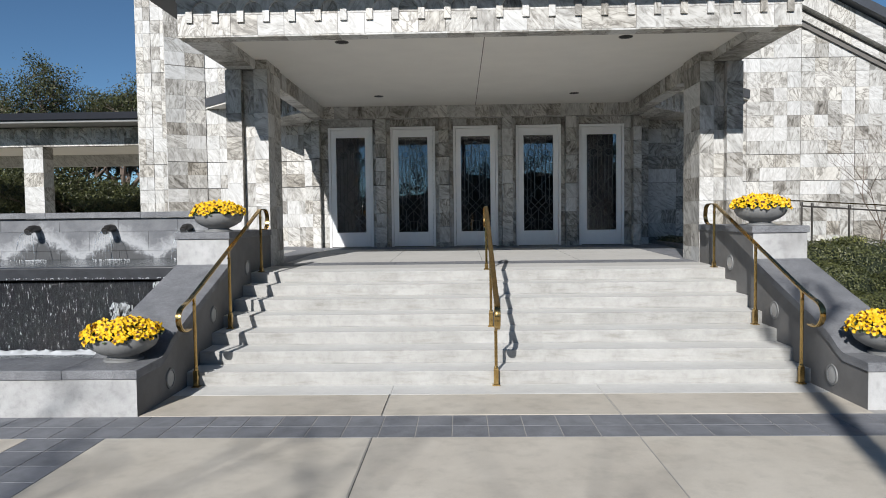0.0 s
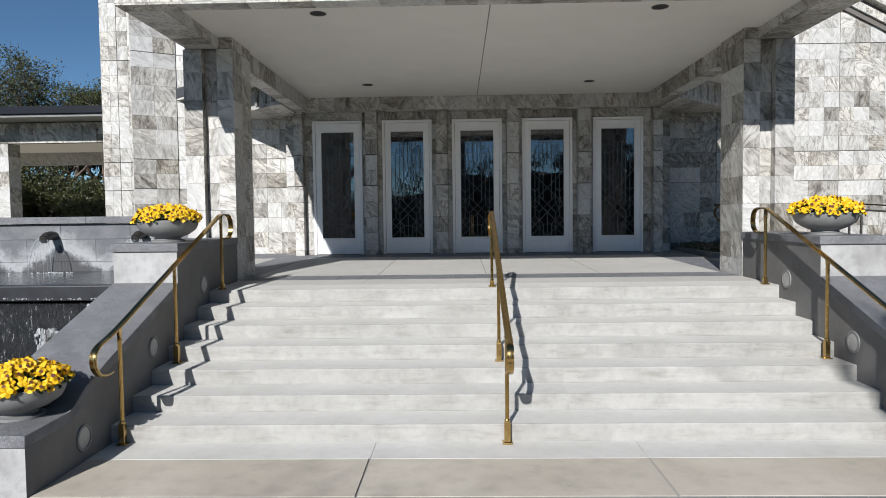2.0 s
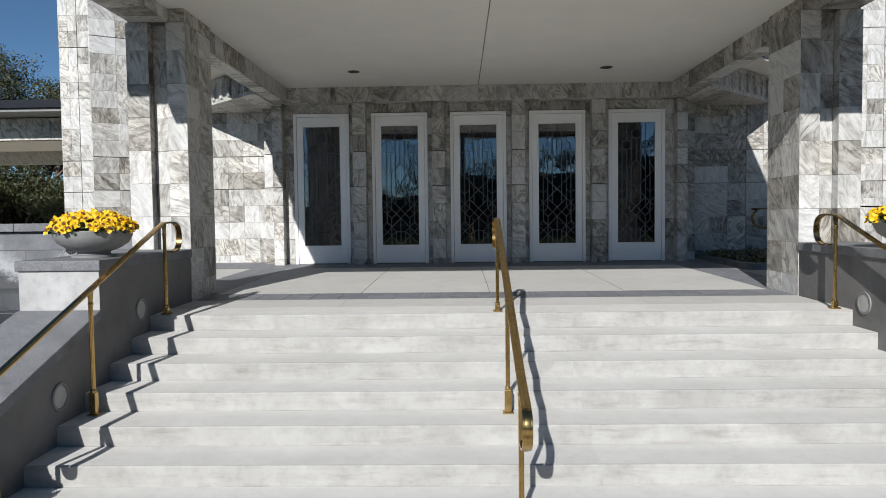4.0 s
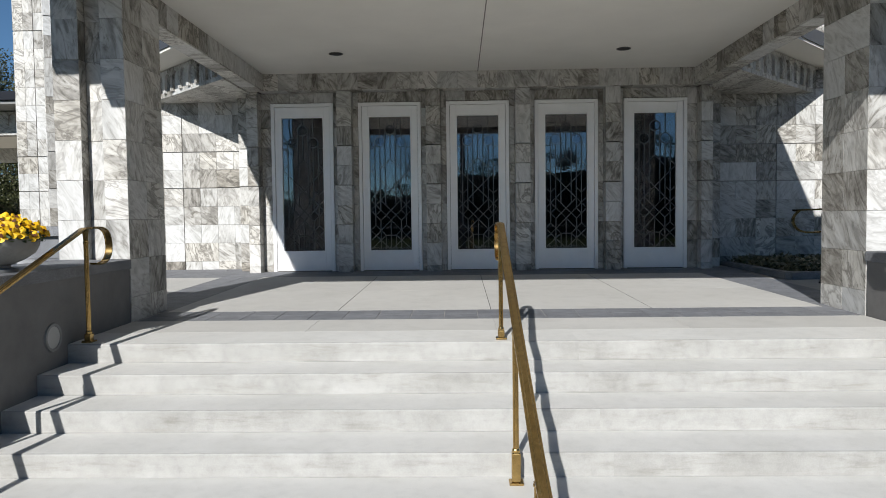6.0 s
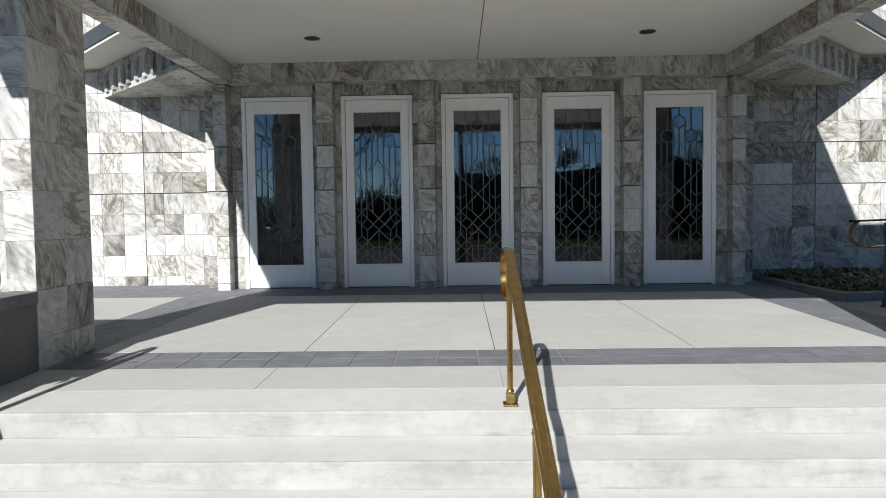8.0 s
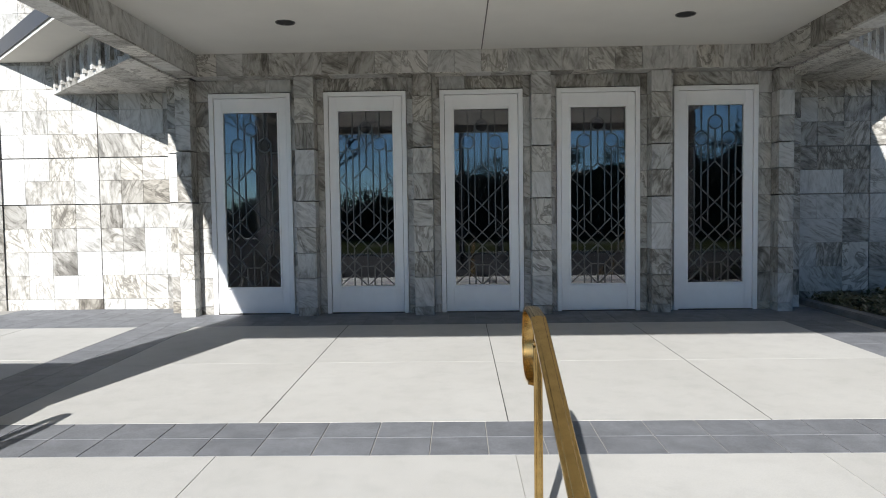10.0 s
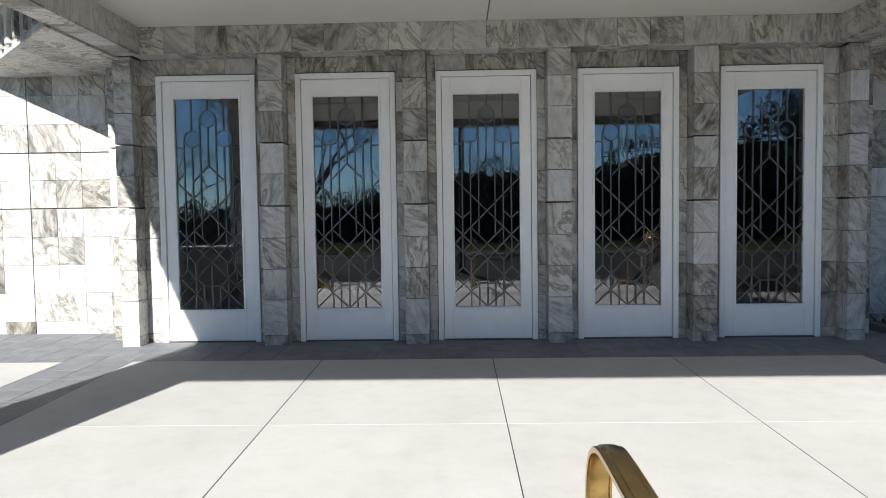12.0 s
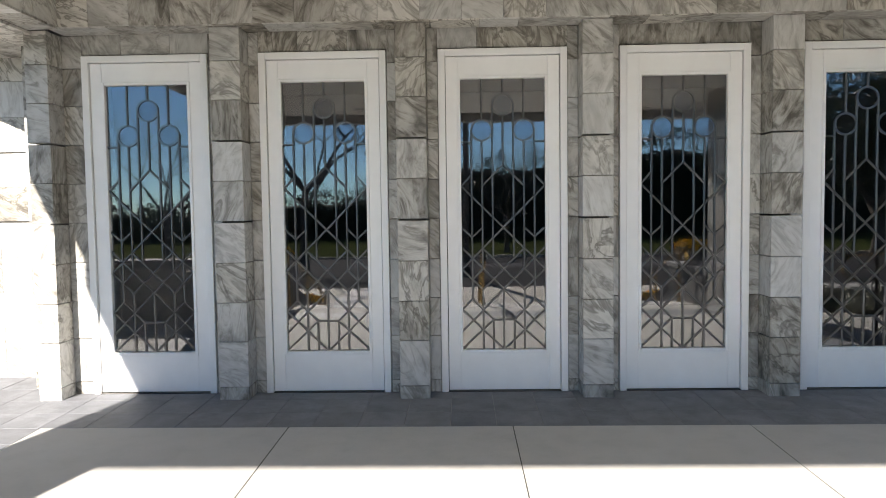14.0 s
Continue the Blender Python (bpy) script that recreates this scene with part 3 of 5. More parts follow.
# ---- piers ----
PR = [1.0, 1.30, 1.66, 2.03, 2.40, 2.77, 3.14, 3.51, 3.88, 4.185]
for s in (-1, 1):
    pier = thing("marble_pier", s * 3.7, -4.53, 1.06, "marble-clad porch pier with a recess in its front face", "pier", "porch piers", "structure")
    bm = bmesh.new()
    a, b = sorted((s * 3.40, s * 4.03))
    box(bm, a, b, -4.779, -4.16, 0.9, 4.24)
    for q0, q1 in ((3.40, 3.58), (3.82, 4.03)):
        a, b = sorted((s * q0, s * q1))
        box(bm, a, b, -4.90, -4.70, 0.9, 4.24)
    part("pier_core", bm, M_BACK, pier)
    for q0, q1, y in ((3.38, 3.60, -4.90), (3.60, 3.80, -4.78), (3.80, 4.05, -4.90)):
        a, b = sorted((s * q0, s * q1))
        clad(pier, (a, y), 0, b - a, PR, rng, 0.4)
    if s < 0:
        clad(pier, (-3.40, -4.92), 90, 0.78, PR, rng, 0.42)
        clad(pier, (-4.03, -4.14), -90, 0.78, PR, rng, 0.42)
        clad(pier, (-3.82, -4.92), 90, 0.12, PR, rng, 0.3)
    else:
        clad(pier, (3.40, -4.14), -90, 0.78, PR, rng, 0.42)
        clad(pier, (4.03, -4.92), 90, 0.78, PR, rng, 0.42)
        clad(pier, (3.82, -4.80), -90, 0.12, PR, rng, 0.3)
    cap = [4.186, CEIL]
    a, b = sorted((s * 3.38, s * 3.60))
    clad(pier, (a, -4.92), 0, b - a, cap, rng, 0.4)
    clad(pier, (s * 3.398, -4.92 if s < 0 else -4.14), -90 * s, 0.78, cap, rng, 0.4)
    a, b = (4.05, 3.38) if s > 0 else (-3.38, -4.05)
    clad(pier, (a, -4.16), 180, 0.67, PR, rng, 0.35)

# ---- slanting side friezes and the eaves over them ----
for s in (-1, 1):
    fr = thing("side_frieze", s * 4.6, -0.3, 4.03, "slanting marble frieze of small arches beside the porch", "frieze", "side friezes", "structure")
    tri = [(s * 3.66, -1.36), (s * 5.63, 0.61), (s * 3.66, 0.61)]
    bm = bmesh.new()
    prism(bm, tri, 4.05, 4.46)
    part("frieze_core", bm, M_BACK, fr)
    bm = bmesh.new()
    for i in range(6):
        x0_, x1_ = 3.66 + i * 0.33, 3.66 + (i + 1) * 0.33 - 0.004
        d0, d1 = -1.36 + (x0_ - 3.66), -1.36 + (x1_ - 3.66)
        prism(bm, [(s * x0_, d0 - 0.03), (s * x1_, d1 - 0.03), (s * x1_, 0.6), (s * x0_, 0.6)], 4.028, 4.049)
    part("frieze_soffit", bm, M_MARBLE_I, fr)
    o, ang = ((-5.64, 0.60), -45) if s < 0 else ((3.67, -1.37), 45)
    clad(fr, o, ang, 2.79, [4.03, 4.45], rng, 0.35)
    me2 = finish(arch_piece(0.30, 0.36, 0.04, 0.20, 0.09), "frieze_arch", M_MARBLE)
    u = Vector((math.cos(radians(ang)), math.sin(radians(ang)), 0))
    nrm = Vector((u.y, -u.x, 0))
    for i in range(9):
        ob = new("frieze_arch", me2)
        ob.matrix_basis = Matrix.Translation(Vector((o[0], o[1], 4.09)) + u * (0.2 + i * 0.30) + nrm * 0.02) @ Matrix.Rotation(radians(ang), 4, "Z")
        adopt(ob, fr)
    ev = thing("side_eave", s * 4.8, -0.5, 4.46, "flat eave with a pale soffit and a dark metal edge", "eave", "side eaves", "structure")
    tri2 = [(s * 3.66, -2.16), (s * 6.40, 0.58), (s * 3.66, 0.58)]
    bm = bmesh.new()
    prism(bm, tri2, 4.462, 4.50)
    part("soffit", bm, M_CEIL, ev)
    bm = bmesh.new()
    prism(bm, [(s * 3.66, -2.19), (s * 6.44, 0.59), (s * 3.66, 0.59)], 4.50, 4.70)
    part("roof_edge", bm, M_ROOF, ev)

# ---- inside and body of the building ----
# added closed room, coloured dark so that the door glass reads dark
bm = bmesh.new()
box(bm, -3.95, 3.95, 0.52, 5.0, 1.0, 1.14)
tagged(part("floor_inside", bm, M_LOBBY), "added room floor behind the entrance doors, gloom put into its dark grey", "floor", kind="structure")
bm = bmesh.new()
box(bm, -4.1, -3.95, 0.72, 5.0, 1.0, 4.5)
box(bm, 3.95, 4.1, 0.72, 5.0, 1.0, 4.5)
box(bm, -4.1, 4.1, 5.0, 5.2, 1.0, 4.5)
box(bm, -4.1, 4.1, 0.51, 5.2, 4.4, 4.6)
tagged(part("wall_inside", bm, M_LOBBY), "added room walls behind the entrance doors, gloom put into their dark grey", "wall", kind="structure")
bm = bmesh.new()
box(bm, -4.2, 5.9, 1.02, 9.0, 4.62, 7.1)
box(bm, 4.12, 13.0, 1.02, 9.0, 0, 3.3)
box(bm, -4.2, 4.2, 0.2, 1.0, 4.71, 7.1)
tagged(part("wall_upper", bm, M_JOINT), "upper wall of the building above the porch", "wall", kind="structure")

# ---- entrance doors ----
GU, GW, GT, GB = 0.0838, 0.335, 3.66, 1.49     # came spacing, half width, top and bottom of the glass
PXM = GU                                        # the pattern is drawn on a square grid
CAMES = [(0, 0, 0, 1.4), (0, 3.4, 0, 8.1), (0, 8.1, 2, 10.1), (3, 9, 4, 10.1), (4, 10.1, -4, 18.1), (2, 0, 2, 3.85), (3, 4.85, 3, 21), (2, 5.85, 2, 18.1), (1, 2.4, 1, 16.9),
         (4, 14.1, 3, 15), (3, 15, 2, 14.1), (4, 16, -4, 24.1), (2, 16.1, -2, 20.1), (4, 18.1, 2, 20.1), (3, 19.1, 2, 18.1), (2, 20.1, 2, 25.8), (3, 21, 4, 22), (3, 21, 2, 22),
         (4, 22, 2, 24), (2, 24, 0.1, 25.8), (4, 25.8, 1, 23), (0, 23, 1, 23), (1, 23, 2, 22), (1, 23, 1, 25.8), (0, 20.1, 0, 25.8), (4, 5.9, 3, 5.9)]


def came(bm_, a, b, dx, w=0.016):
    p, q = Vector((a[0] * GU + dx, 0, GT - a[1] * PXM)), Vector((b[0] * GU + dx, 0, GT - b[1] * PXM))
    way = (q - p).normalized() * 0.003
    sweep(bm_, [p - way, q + way], [(-w / 2, -0.008), (-w * 0.2, -0.012), (w * 0.2, -0.012), (w / 2, -0.008), (w / 2, 0.004), (-w / 2, 0.004)], Vector((0, 1, 0)))


def make_door(dx):
    d = thing("door_1", dx, 0, 1.15, "closed white metal door with leaded geometric glass", "door", "entrance doors", "structure")
    bm_ = bmesh.new()
    for a, b, c, e in ((-0.51, -0.455, 1.15, 3.895), (0.455, 0.51, 1.15, 3.895)):
        box(bm_, dx + a, dx + b, 0.0, 0.14, c, e, 0.004)
    box(bm_, dx - 0.455, dx + 0.455, 0.0, 0.14, 3.84, 3.895, 0.004)
    part("door_frame", bm_, M_WHITE, d)
    bm_ = bmesh.new()
    box(bm_, dx - 0.45, dx - GW - 0.022, 0.022, 0.072, 1.162, 3.835, 0.003)
    box(bm_, dx + GW + 0.022, dx + 0.45, 0.022, 0.072, 1.162, 3.835, 0.003)
    box(bm_, dx - GW - 0.022, dx + GW + 0.022, 0.023, 0.072, GT + 0.022, 3.835, 0.003)
    box(bm_, dx - GW - 0.022, dx + GW + 0.022, 0.023, 0.072, 1.162, GB - 0.022, 0.003)
    leaf = part("door_leaf", bm_, M_WHITE, d)
    bm_ = bmesh.new()
    for a, b, c, e in ((-GW - 0.024, -GW, GB - 0.024, GT + 0.024), (GW, GW + 0.024, GB - 0.024, GT + 0.024), (-GW, GW, GT, GT + 0.024), (-GW, GW, GB - 0.024, GB)):
        box(bm_, dx + a, dx + b, 0.012, 0.06, c, e, 0.004)
    part("glazing_bead", bm_, M_WHITE, leaf)
    bm_ = bmesh.new()
    box(bm_, dx - GW, dx + GW, 0.045, 0.051, GB, GT)
    g = part("glass_pane", bm_, M_GLASS, leaf, "dark leaded glass")
    g.visible_shadow = False
    bm_ = bmesh.new()
    for u0, v0, u1, v1 in CAMES:
        came(bm_, (u0, v0), (u1, v1), dx)
        if u0 != 0 or u1 != 0:
            came(bm_, (-u0, v0), (-u1, v1), dx)
    for cu, cv in ((0, 2.4), (-2, 4.8), (2, 4.8)):
        ring = [(dx + cu * GU + 0.083 * math.sin(6.28318531 * i / 28), 0, GT - cv * PXM + 0.083 * math.cos(6.28318531 * i / 28)) for i in range(29)]
        sweep(bm_, ring, rect(0.015, 0.018), Vector((0, 1, 0)))
    for v in bm_.verts:
        v.co.y += 0.044
    part("lead_came", bm_, M_CAME, leaf)
    for k, (cu, cv) in enumerate(((0, 2.4), (-2, 4.8), (2, 4.8))):
        bm_ = bmesh.new()
        lathe(bm_, [(0.078, 0.0), (0.077, 0.0035), (0.068, 0.0045), (0.004, 0.0045)], 0, 0, 28)
        bmesh.ops.transform(bm_, matrix=Matrix.Translation((dx + cu * GU, 0.0445, GT - cv * PXM)) @ Matrix.Rotation(radians(90), 4, "X"), verts=bm_.verts)
        part("roundel", bm_, M_ROUNDEL, leaf, "clear bevelled glass roundel").visible_shadow = False
    bm_ = bmesh.new()
    box(bm_, dx - 0.455, dx + 0.455, 0.0, 0.13, 1.149, 1.158, 0.002)
    part("threshold", bm_, M_BRONZE, d)
    return d


door = make_door(DOORS[0])
for i, dx in enumerate(DOORS[1:]):
    copy_thing(door, pose(dx, 0, 1.15)).name = "door_%d" % (i + 2)

# ---- cheek walls beside the steps ----
CHEEK = [(-9.55, -0.02), (-9.55, 0.35), (-9.02, 0.36), (-8.90, 0.42), (-8.75, 0.51), (-8.4, 0.645), (-6.9, 1.155), (-6.9, 1.57), (-4.93, 1.57), (-4.93, -0.02)]
for s in (-1, 1):
    front = -9.55 if s < 0 else -9.43
    CHEEK[0], CHEEK[1] = (front, -0.02), (front, 0.35)
    ch = thing("cheek_wall", s * 3.73, -7.2, 0, "pale cement wall beside the steps with grey granite coping", "cheek wall", "walls beside the steps", "structure")
    a, b = sorted((s * 3.385, s * 4.07))
    # body in the shade-toned cement; thin pale plates cover the sunlit fronts
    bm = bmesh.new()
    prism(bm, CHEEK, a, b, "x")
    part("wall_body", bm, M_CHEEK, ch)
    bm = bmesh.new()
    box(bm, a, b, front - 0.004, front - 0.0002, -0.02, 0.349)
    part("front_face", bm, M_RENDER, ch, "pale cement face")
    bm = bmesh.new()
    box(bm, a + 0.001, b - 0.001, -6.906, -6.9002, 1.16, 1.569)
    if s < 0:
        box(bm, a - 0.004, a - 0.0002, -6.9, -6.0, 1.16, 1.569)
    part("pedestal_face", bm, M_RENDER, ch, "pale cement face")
    bm = bmesh.new()
    outline = [(front - 0.02, 0.352), (front - 0.02, 0.44), (-9.02, 0.445), (-8.93, 0.49), (-8.78, 0.59), (-8.4, 0.735), (-6.915, 1.243), (-6.915, 1.158), (-8.4, 0.648), (-8.75, 0.513), (-8.90, 0.423), (-9.02, 0.362)]
    prism(bm, outline, a - 0.012, b + 0.012, "x")
    bmesh.ops.bevel(bm, geom=bm.edges[:], offset=0.006, segments=1, affect="EDGES")
    part("slope_coping", bm, M_GRANITE, ch, "grey granite sloping coping")
    bm = bmesh.new()
    box(bm, a - 0.02, b + 0.02, -6.93, -4.925, 1.572, 1.66, 0.008)
    part("top_coping", bm, M_GRANITE, ch, "grey granite cap slab")
    for ly, lz in ((-8.82, 0.185), (-7.53, 0.665), (-6.17, 1.145)):
        lt = thing("step_light", s * 3.38, ly, lz, "round frosted step light in a grey ring on the cheek wall", "step light", "lights beside the steps")
        for nm, mt, rings in (("ring", M_BOWL, [(0.085, 0.0), (0.085, 0.012), (0.105, 0.012), (0.108, 0.0)]), ("lens", M_LENS, [(0.083, 0.0), (0.083, 0.006), (0.05, 0.010), (0.01, 0.011)])):
            bm = bmesh.new()
            lathe(bm, rings, 0, 0, 28, nm == "lens")
            bmesh.ops.transform(bm, matrix=Matrix.Translation((s * 3.384, ly, lz)) @ Matrix.Rotation(radians(-90 * s), 4, "Y"), verts=bm.verts)
            part(nm, bm, mt, lt, smooth=True)

# ---- brass handrails ----
RAIL = [(-8.60, 0.665), (-8.70, 0.655), (-8.79, 0.68), (-8.85, 0.735), (-8.87, 0.80), (-8.855, 0.86), (-8.81, 0.90), (-8.73, 0.93), (-8.62, 0.957)]
RAIL += [(-8.4 + 0.2 * i, 1.0294 + 0.0751 * i) for i in range(12)] + [(-5.96, 1.946)]
CREST = [(-5.94, 1.953), (-5.925, 1.958), (-5.90, 1.961), (-5.72, 1.966), (-5.64, 1.960), (-5.575, 1.93), (-5.54, 1.875), (-5.53, 1.80), (-5.55, 1.735), (-5.60, 1.69), (-5.68, 1.67), (-5.79, 1.678)]


def glide(pts, k=4):
    """Points on a smooth curve through pts."""
    out = []
    for i in range(len(pts) - 1):
        p0, p1, p2, p3 = (Vector(pts[min(max(j, 0), len(pts) - 1)]) for j in (i - 1, i, i + 1, i + 2))
        for n_ in range(k):
            t = n_ / k
            out.append(0.5 * (2 * p1 + (p2 - p0) * t + (2 * p0 - 5 * p1 + 4 * p2 - p3) * t * t + (3 * p1 - p0 - 3 * p2 + p3) * t ** 3))
    return out + [Vector(pts[-1])]


def handrail(x, label):
    r = thing("handrail", x, -7, 0, label, "handrail", "brass handrails")
    bm_ = bmesh.new()
    half = [(-0.004, -0.021), (-0.008, -0.024), (-0.008, -0.0285), (0.003, -0.029), (0.006, -0.026), (0.006, -0.017), (0.009, -0.014), (0.010, 0.0)]
    sec = half + [(a, -b) for a, b in half[-2::-1]]
    sweep(bm_, [(x, y, z) for y, z in glide(RAIL, 3) + glide(CREST, 3)], sec, Vector((1, 0, 0)))
    part("rail", bm_, M_BRASS, r, smooth=True)
    for y, z0 in ((-8.44, 0.0), (-7.28, RISE * 3), (-5.89, porch_z(-5.89))):
        z1 = 1.955 if y > -6 else 1.024 + (y + 8.4) * 0.3756
        bm_ = bmesh.new()
        sl = 0.07 if y > -6 else 0.185
        # fluted shaft, a ring at its neck and a flat bracket under the rail
        flutes, n_ = [], 24
        for zz in (z0 + sl - 0.015, z1 - 0.115):
            flutes.append([bm_.verts.new((x + (0.0175 if i % 3 else 0.0145) * math.cos(6.28318531 * i / n_), y + (0.0175 if i % 3 else 0.0145) * math.sin(6.28318531 * i / n_), zz)) for i in range(n_)])
        for i in range(n_):
            bm_.faces.new((flutes[0][i], flutes[0][(i + 1) % n_], flutes[1][(i + 1) % n_], flutes[1][i]))
        lathe(bm_, [(0.017, z1 - 0.117), (0.022, z1 - 0.112), (0.022, z1 - 0.104), (0.018, z1 - 0.100), (0.021, z1 - 0.094), (0.014, z1 - 0.088)], x, y, 16)
        prism(bm_, [(y - 0.014, z1 - 0.092), (y + 0.014, z1 - 0.092), (y + 0.03, z1 - 0.004), (y - 0.03, z1 - 0.004)], x - 0.011, x + 0.011, "x")
        post = part("post", bm_, M_BRASS, r, smooth=True)
        bm_ = bmesh.new()
        box(bm_, x - 0.026, x + 0.026, y - 0.026, y + 0.026, z0 + 0.012, z0 + sl, 0.005)
        lathe(bm_, [(0.024, z0 + sl), (0.024, z0 + sl + 0.015), (0.019, z0 + sl + 0.025)], x, y, 12)
        part("sleeve", bm_, M_BRASS, post)
        bm_ = bmesh.new()
        box(bm_, x - 0.042, x + 0.042, y - 0.042, y + 0.042, z0 + 0.001, z0 + 0.014, 0.003)
        part("foot_plate", bm_, M_BRASS, post)
    return r


handrail(0.010, "polished brass handrail with curled ends along the middle of the steps")
handrail(-3.26, "polished brass handrail with curled ends beside the cheek wall")
handrail(3.26, "polished brass handrail with curled ends beside the cheek wall")

# ---- planters with yellow pansies ----
rng = random.Random(21)


def bloom_mesh(k):
    r_ = random.Random(100 + k)
    bm_ = bmesh.new()
    for p in range(5):
        a0 = p * 1.2566 + r_.uniform(-0.15, 0.15)
        n = 6
        ring = [bm_.verts.new((0, 0, 0.004))]
        for i in range(n + 1):
            a = a0 + (i / n - 0.5) * 1.5
            rr = 0.034 * (0.62 + 0.38 * math.sin(math.pi * i / n)) * r_.uniform(0.92, 1.08)
            ring.append(bm_.verts.new((rr * math.cos(a), rr * math.sin(a), 0.002 + 0.009 * math.sin(3.0 * a + k) + 0.002 * p)))
        for i in range(1, n + 1):
            bm_.faces.new((ring[0], ring[i], ring[i + 1]))
    if k < 4:
        c = [bm_.verts.new((0.014 * math.cos(i * 1.05), 0.011 * math.sin(i * 1.05) - 0.004, 0.016)) for i in range(6)]
        f = bm_.faces.new(c)
        f.material_index = 1
    me_ = finish(bm_, "bloom", (M_YELLOW, M_BLOTCH))
    return me_


BLOOMS = [bloom_mesh(k) for k in range(6)]


def planter(x, y, z, label, seed):
    r_ = random.Random(seed)
    pl = thing("flower_planter", x, y, z, label, "planter", "flower planters")
    bm_ = bmesh.new()
    lathe(bm_, [(0.02, z + 0.001), (0.185, z + 0.001), (0.185, z + 0.022), (0.142, z + 0.032), (0.138, z + 0.05), (0.224, z + 0.085), (0.297, z + 0.135), (0.325, z + 0.19), (0.331, z + 0.235), (0.323, z + 0.245), (0.310, z + 0.24), (0.292, z + 0.2), (0.02, z + 0.2)], x, y, 48)
    part("bowl", bm_, M_BOWL, pl, "grey cast stone bowl on a round foot", smooth=True)
    bm_ = bmesh.new()
    lathe(bm_, [(0.294, z + 0.205), (0.258, z + 0.235), (0.15, z + 0.27), (0.02, z + 0.275)], x, y, 24, False)
    part("soil", bm_, M_SOIL, pl)
    bm_ = bmesh.new()
    for i in range(760):
        a, q = r_.uniform(0, 6.283), math.sqrt(r_.random())
        rr = 0.36 * q
        c = Vector((x + rr * math.cos(a), y + rr * math.sin(a), z + 0.235 + 0.10 * (1 - q ** 2.2) + r_.uniform(-0.03, 0.03)))
        u = Vector((r_.uniform(-1, 1), r_.uniform(-1, 1), r_.uniform(0.0, 1.0))).normalized()
        v = u.cross(Vector((r_.uniform(-1, 1), r_.uniform(-1, 1), 1))).normalized()
        l, w = r_.uniform(0.025, 0.045), r_.uniform(0.010, 0.018)
        vs = [bm_.verts.new(c + u * (l * s_) + v * (w * t_)) for s_, t_ in ((0, -0.3), (0.5, -1), (1, 0), (0.5, 1), (0, 0.3))]
        bm_.faces.new(vs)
    tagged(part("foliage", bm_, M_LEAF, pl), "small dark green pansy leaves", kind="stuff")
    n = 165
    for i in range(n):
        q = math.sqrt((i + 0.5) / n)
        a = i * 2.39996 + r_.uniform(-0.25, 0.25)
        rr = 0.375 * q + r_.uniform(-0.02, 0.02)
        zz = z + 0.272 + 0.105 * (1 - q ** 2.2) + r_.uniform(-0.025, 0.035) - (0.018 if q > 0.9 else 0)
        ob = new("bloom", BLOOMS[i % 6])
        out = Vector((math.cos(a), math.sin(a), 0))
        nrm = (out * (0.25 + 1.1 * q * q) + Vector((r_.uniform(-0.4, 0.4), r_.uniform(-1.1, 0.1), 0.7))).normalized()
        m = nrm.to_track_quat("Z", "Y").to_matrix().to_4x4()
        ob.matrix_basis = Matrix.Translation((x + rr * math.cos(a), y + rr * math.sin(a), zz)) @ m @ Matrix.Rotation(r_.uniform(0, 6.28), 4, "Z") @ Matrix.Scale(r_.uniform(1.0, 1.4), 4)
        adopt(ob, pl)
    return pl


planter(-3.72, -9.10, 0.445, "grey stone bowl of yellow pansies on the low pool wall", 1)
planter(-3.68, -6.42, 1.66, "grey stone bowl of yellow pansies on the granite cap", 2)
planter(3.79, -9.08, 0.445, "grey stone bowl of yellow pansies on the low garden wall", 3)
planter(3.68, -6.42, 1.66, "grey stone bowl of yellow pansies on the granite cap", 4)

# ---- fountain ----
bm = bmesh.new()
box(bm, -14, -4.0705, -9.554, -9.18, -0.02, 0.35)
pool_wall = part("pool_wall", bm, M_RENDER)
tagged(pool_wall, "low pale cement wall in front of the fountain pool", "wall", kind="structure")
x = -4.083
rng = random.Random(5)
while x > -14:
    bm = bmesh.new()
    box(bm, x - 1.498, x, -9.57, -8.97, 0.352, 0.44, 0.006)
    part("coping_slab", bm, M_GRANITE, pool_wall)
    x -= 1.502

m_water, nt, bs = mat("rippled_water")
bs.inputs["Base Color"].default_value = (0.03, 0.04, 0.045, 1)
bs.inputs["Roughness"].default_value, bs.inputs["IOR"].default_value = 0.06, 1.33
vec, _ = coords(nt, "none")
bump(nt, bs, noise_tex(nt, vec, 22, 4, 0.6, 0.6), 0.5, 0.02)
M_WATER = m_water
bm = bmesh.new()
box(bm, -14, -4.08, -9.2, -6.6, 0.0, 0.06)
tagged(part("pool_water", bm, M_WATER), "dark rippled water in the lower fountain pool", "water", kind="structure")
bm = bmesh.new()
box(bm, -14, -4.08, -6.62, -4.5, 1.0, 1.195)
tagged(part("basin_water", bm, M_WATER), "dark rippled water in the upper fountain basin", "water", kind="structure")

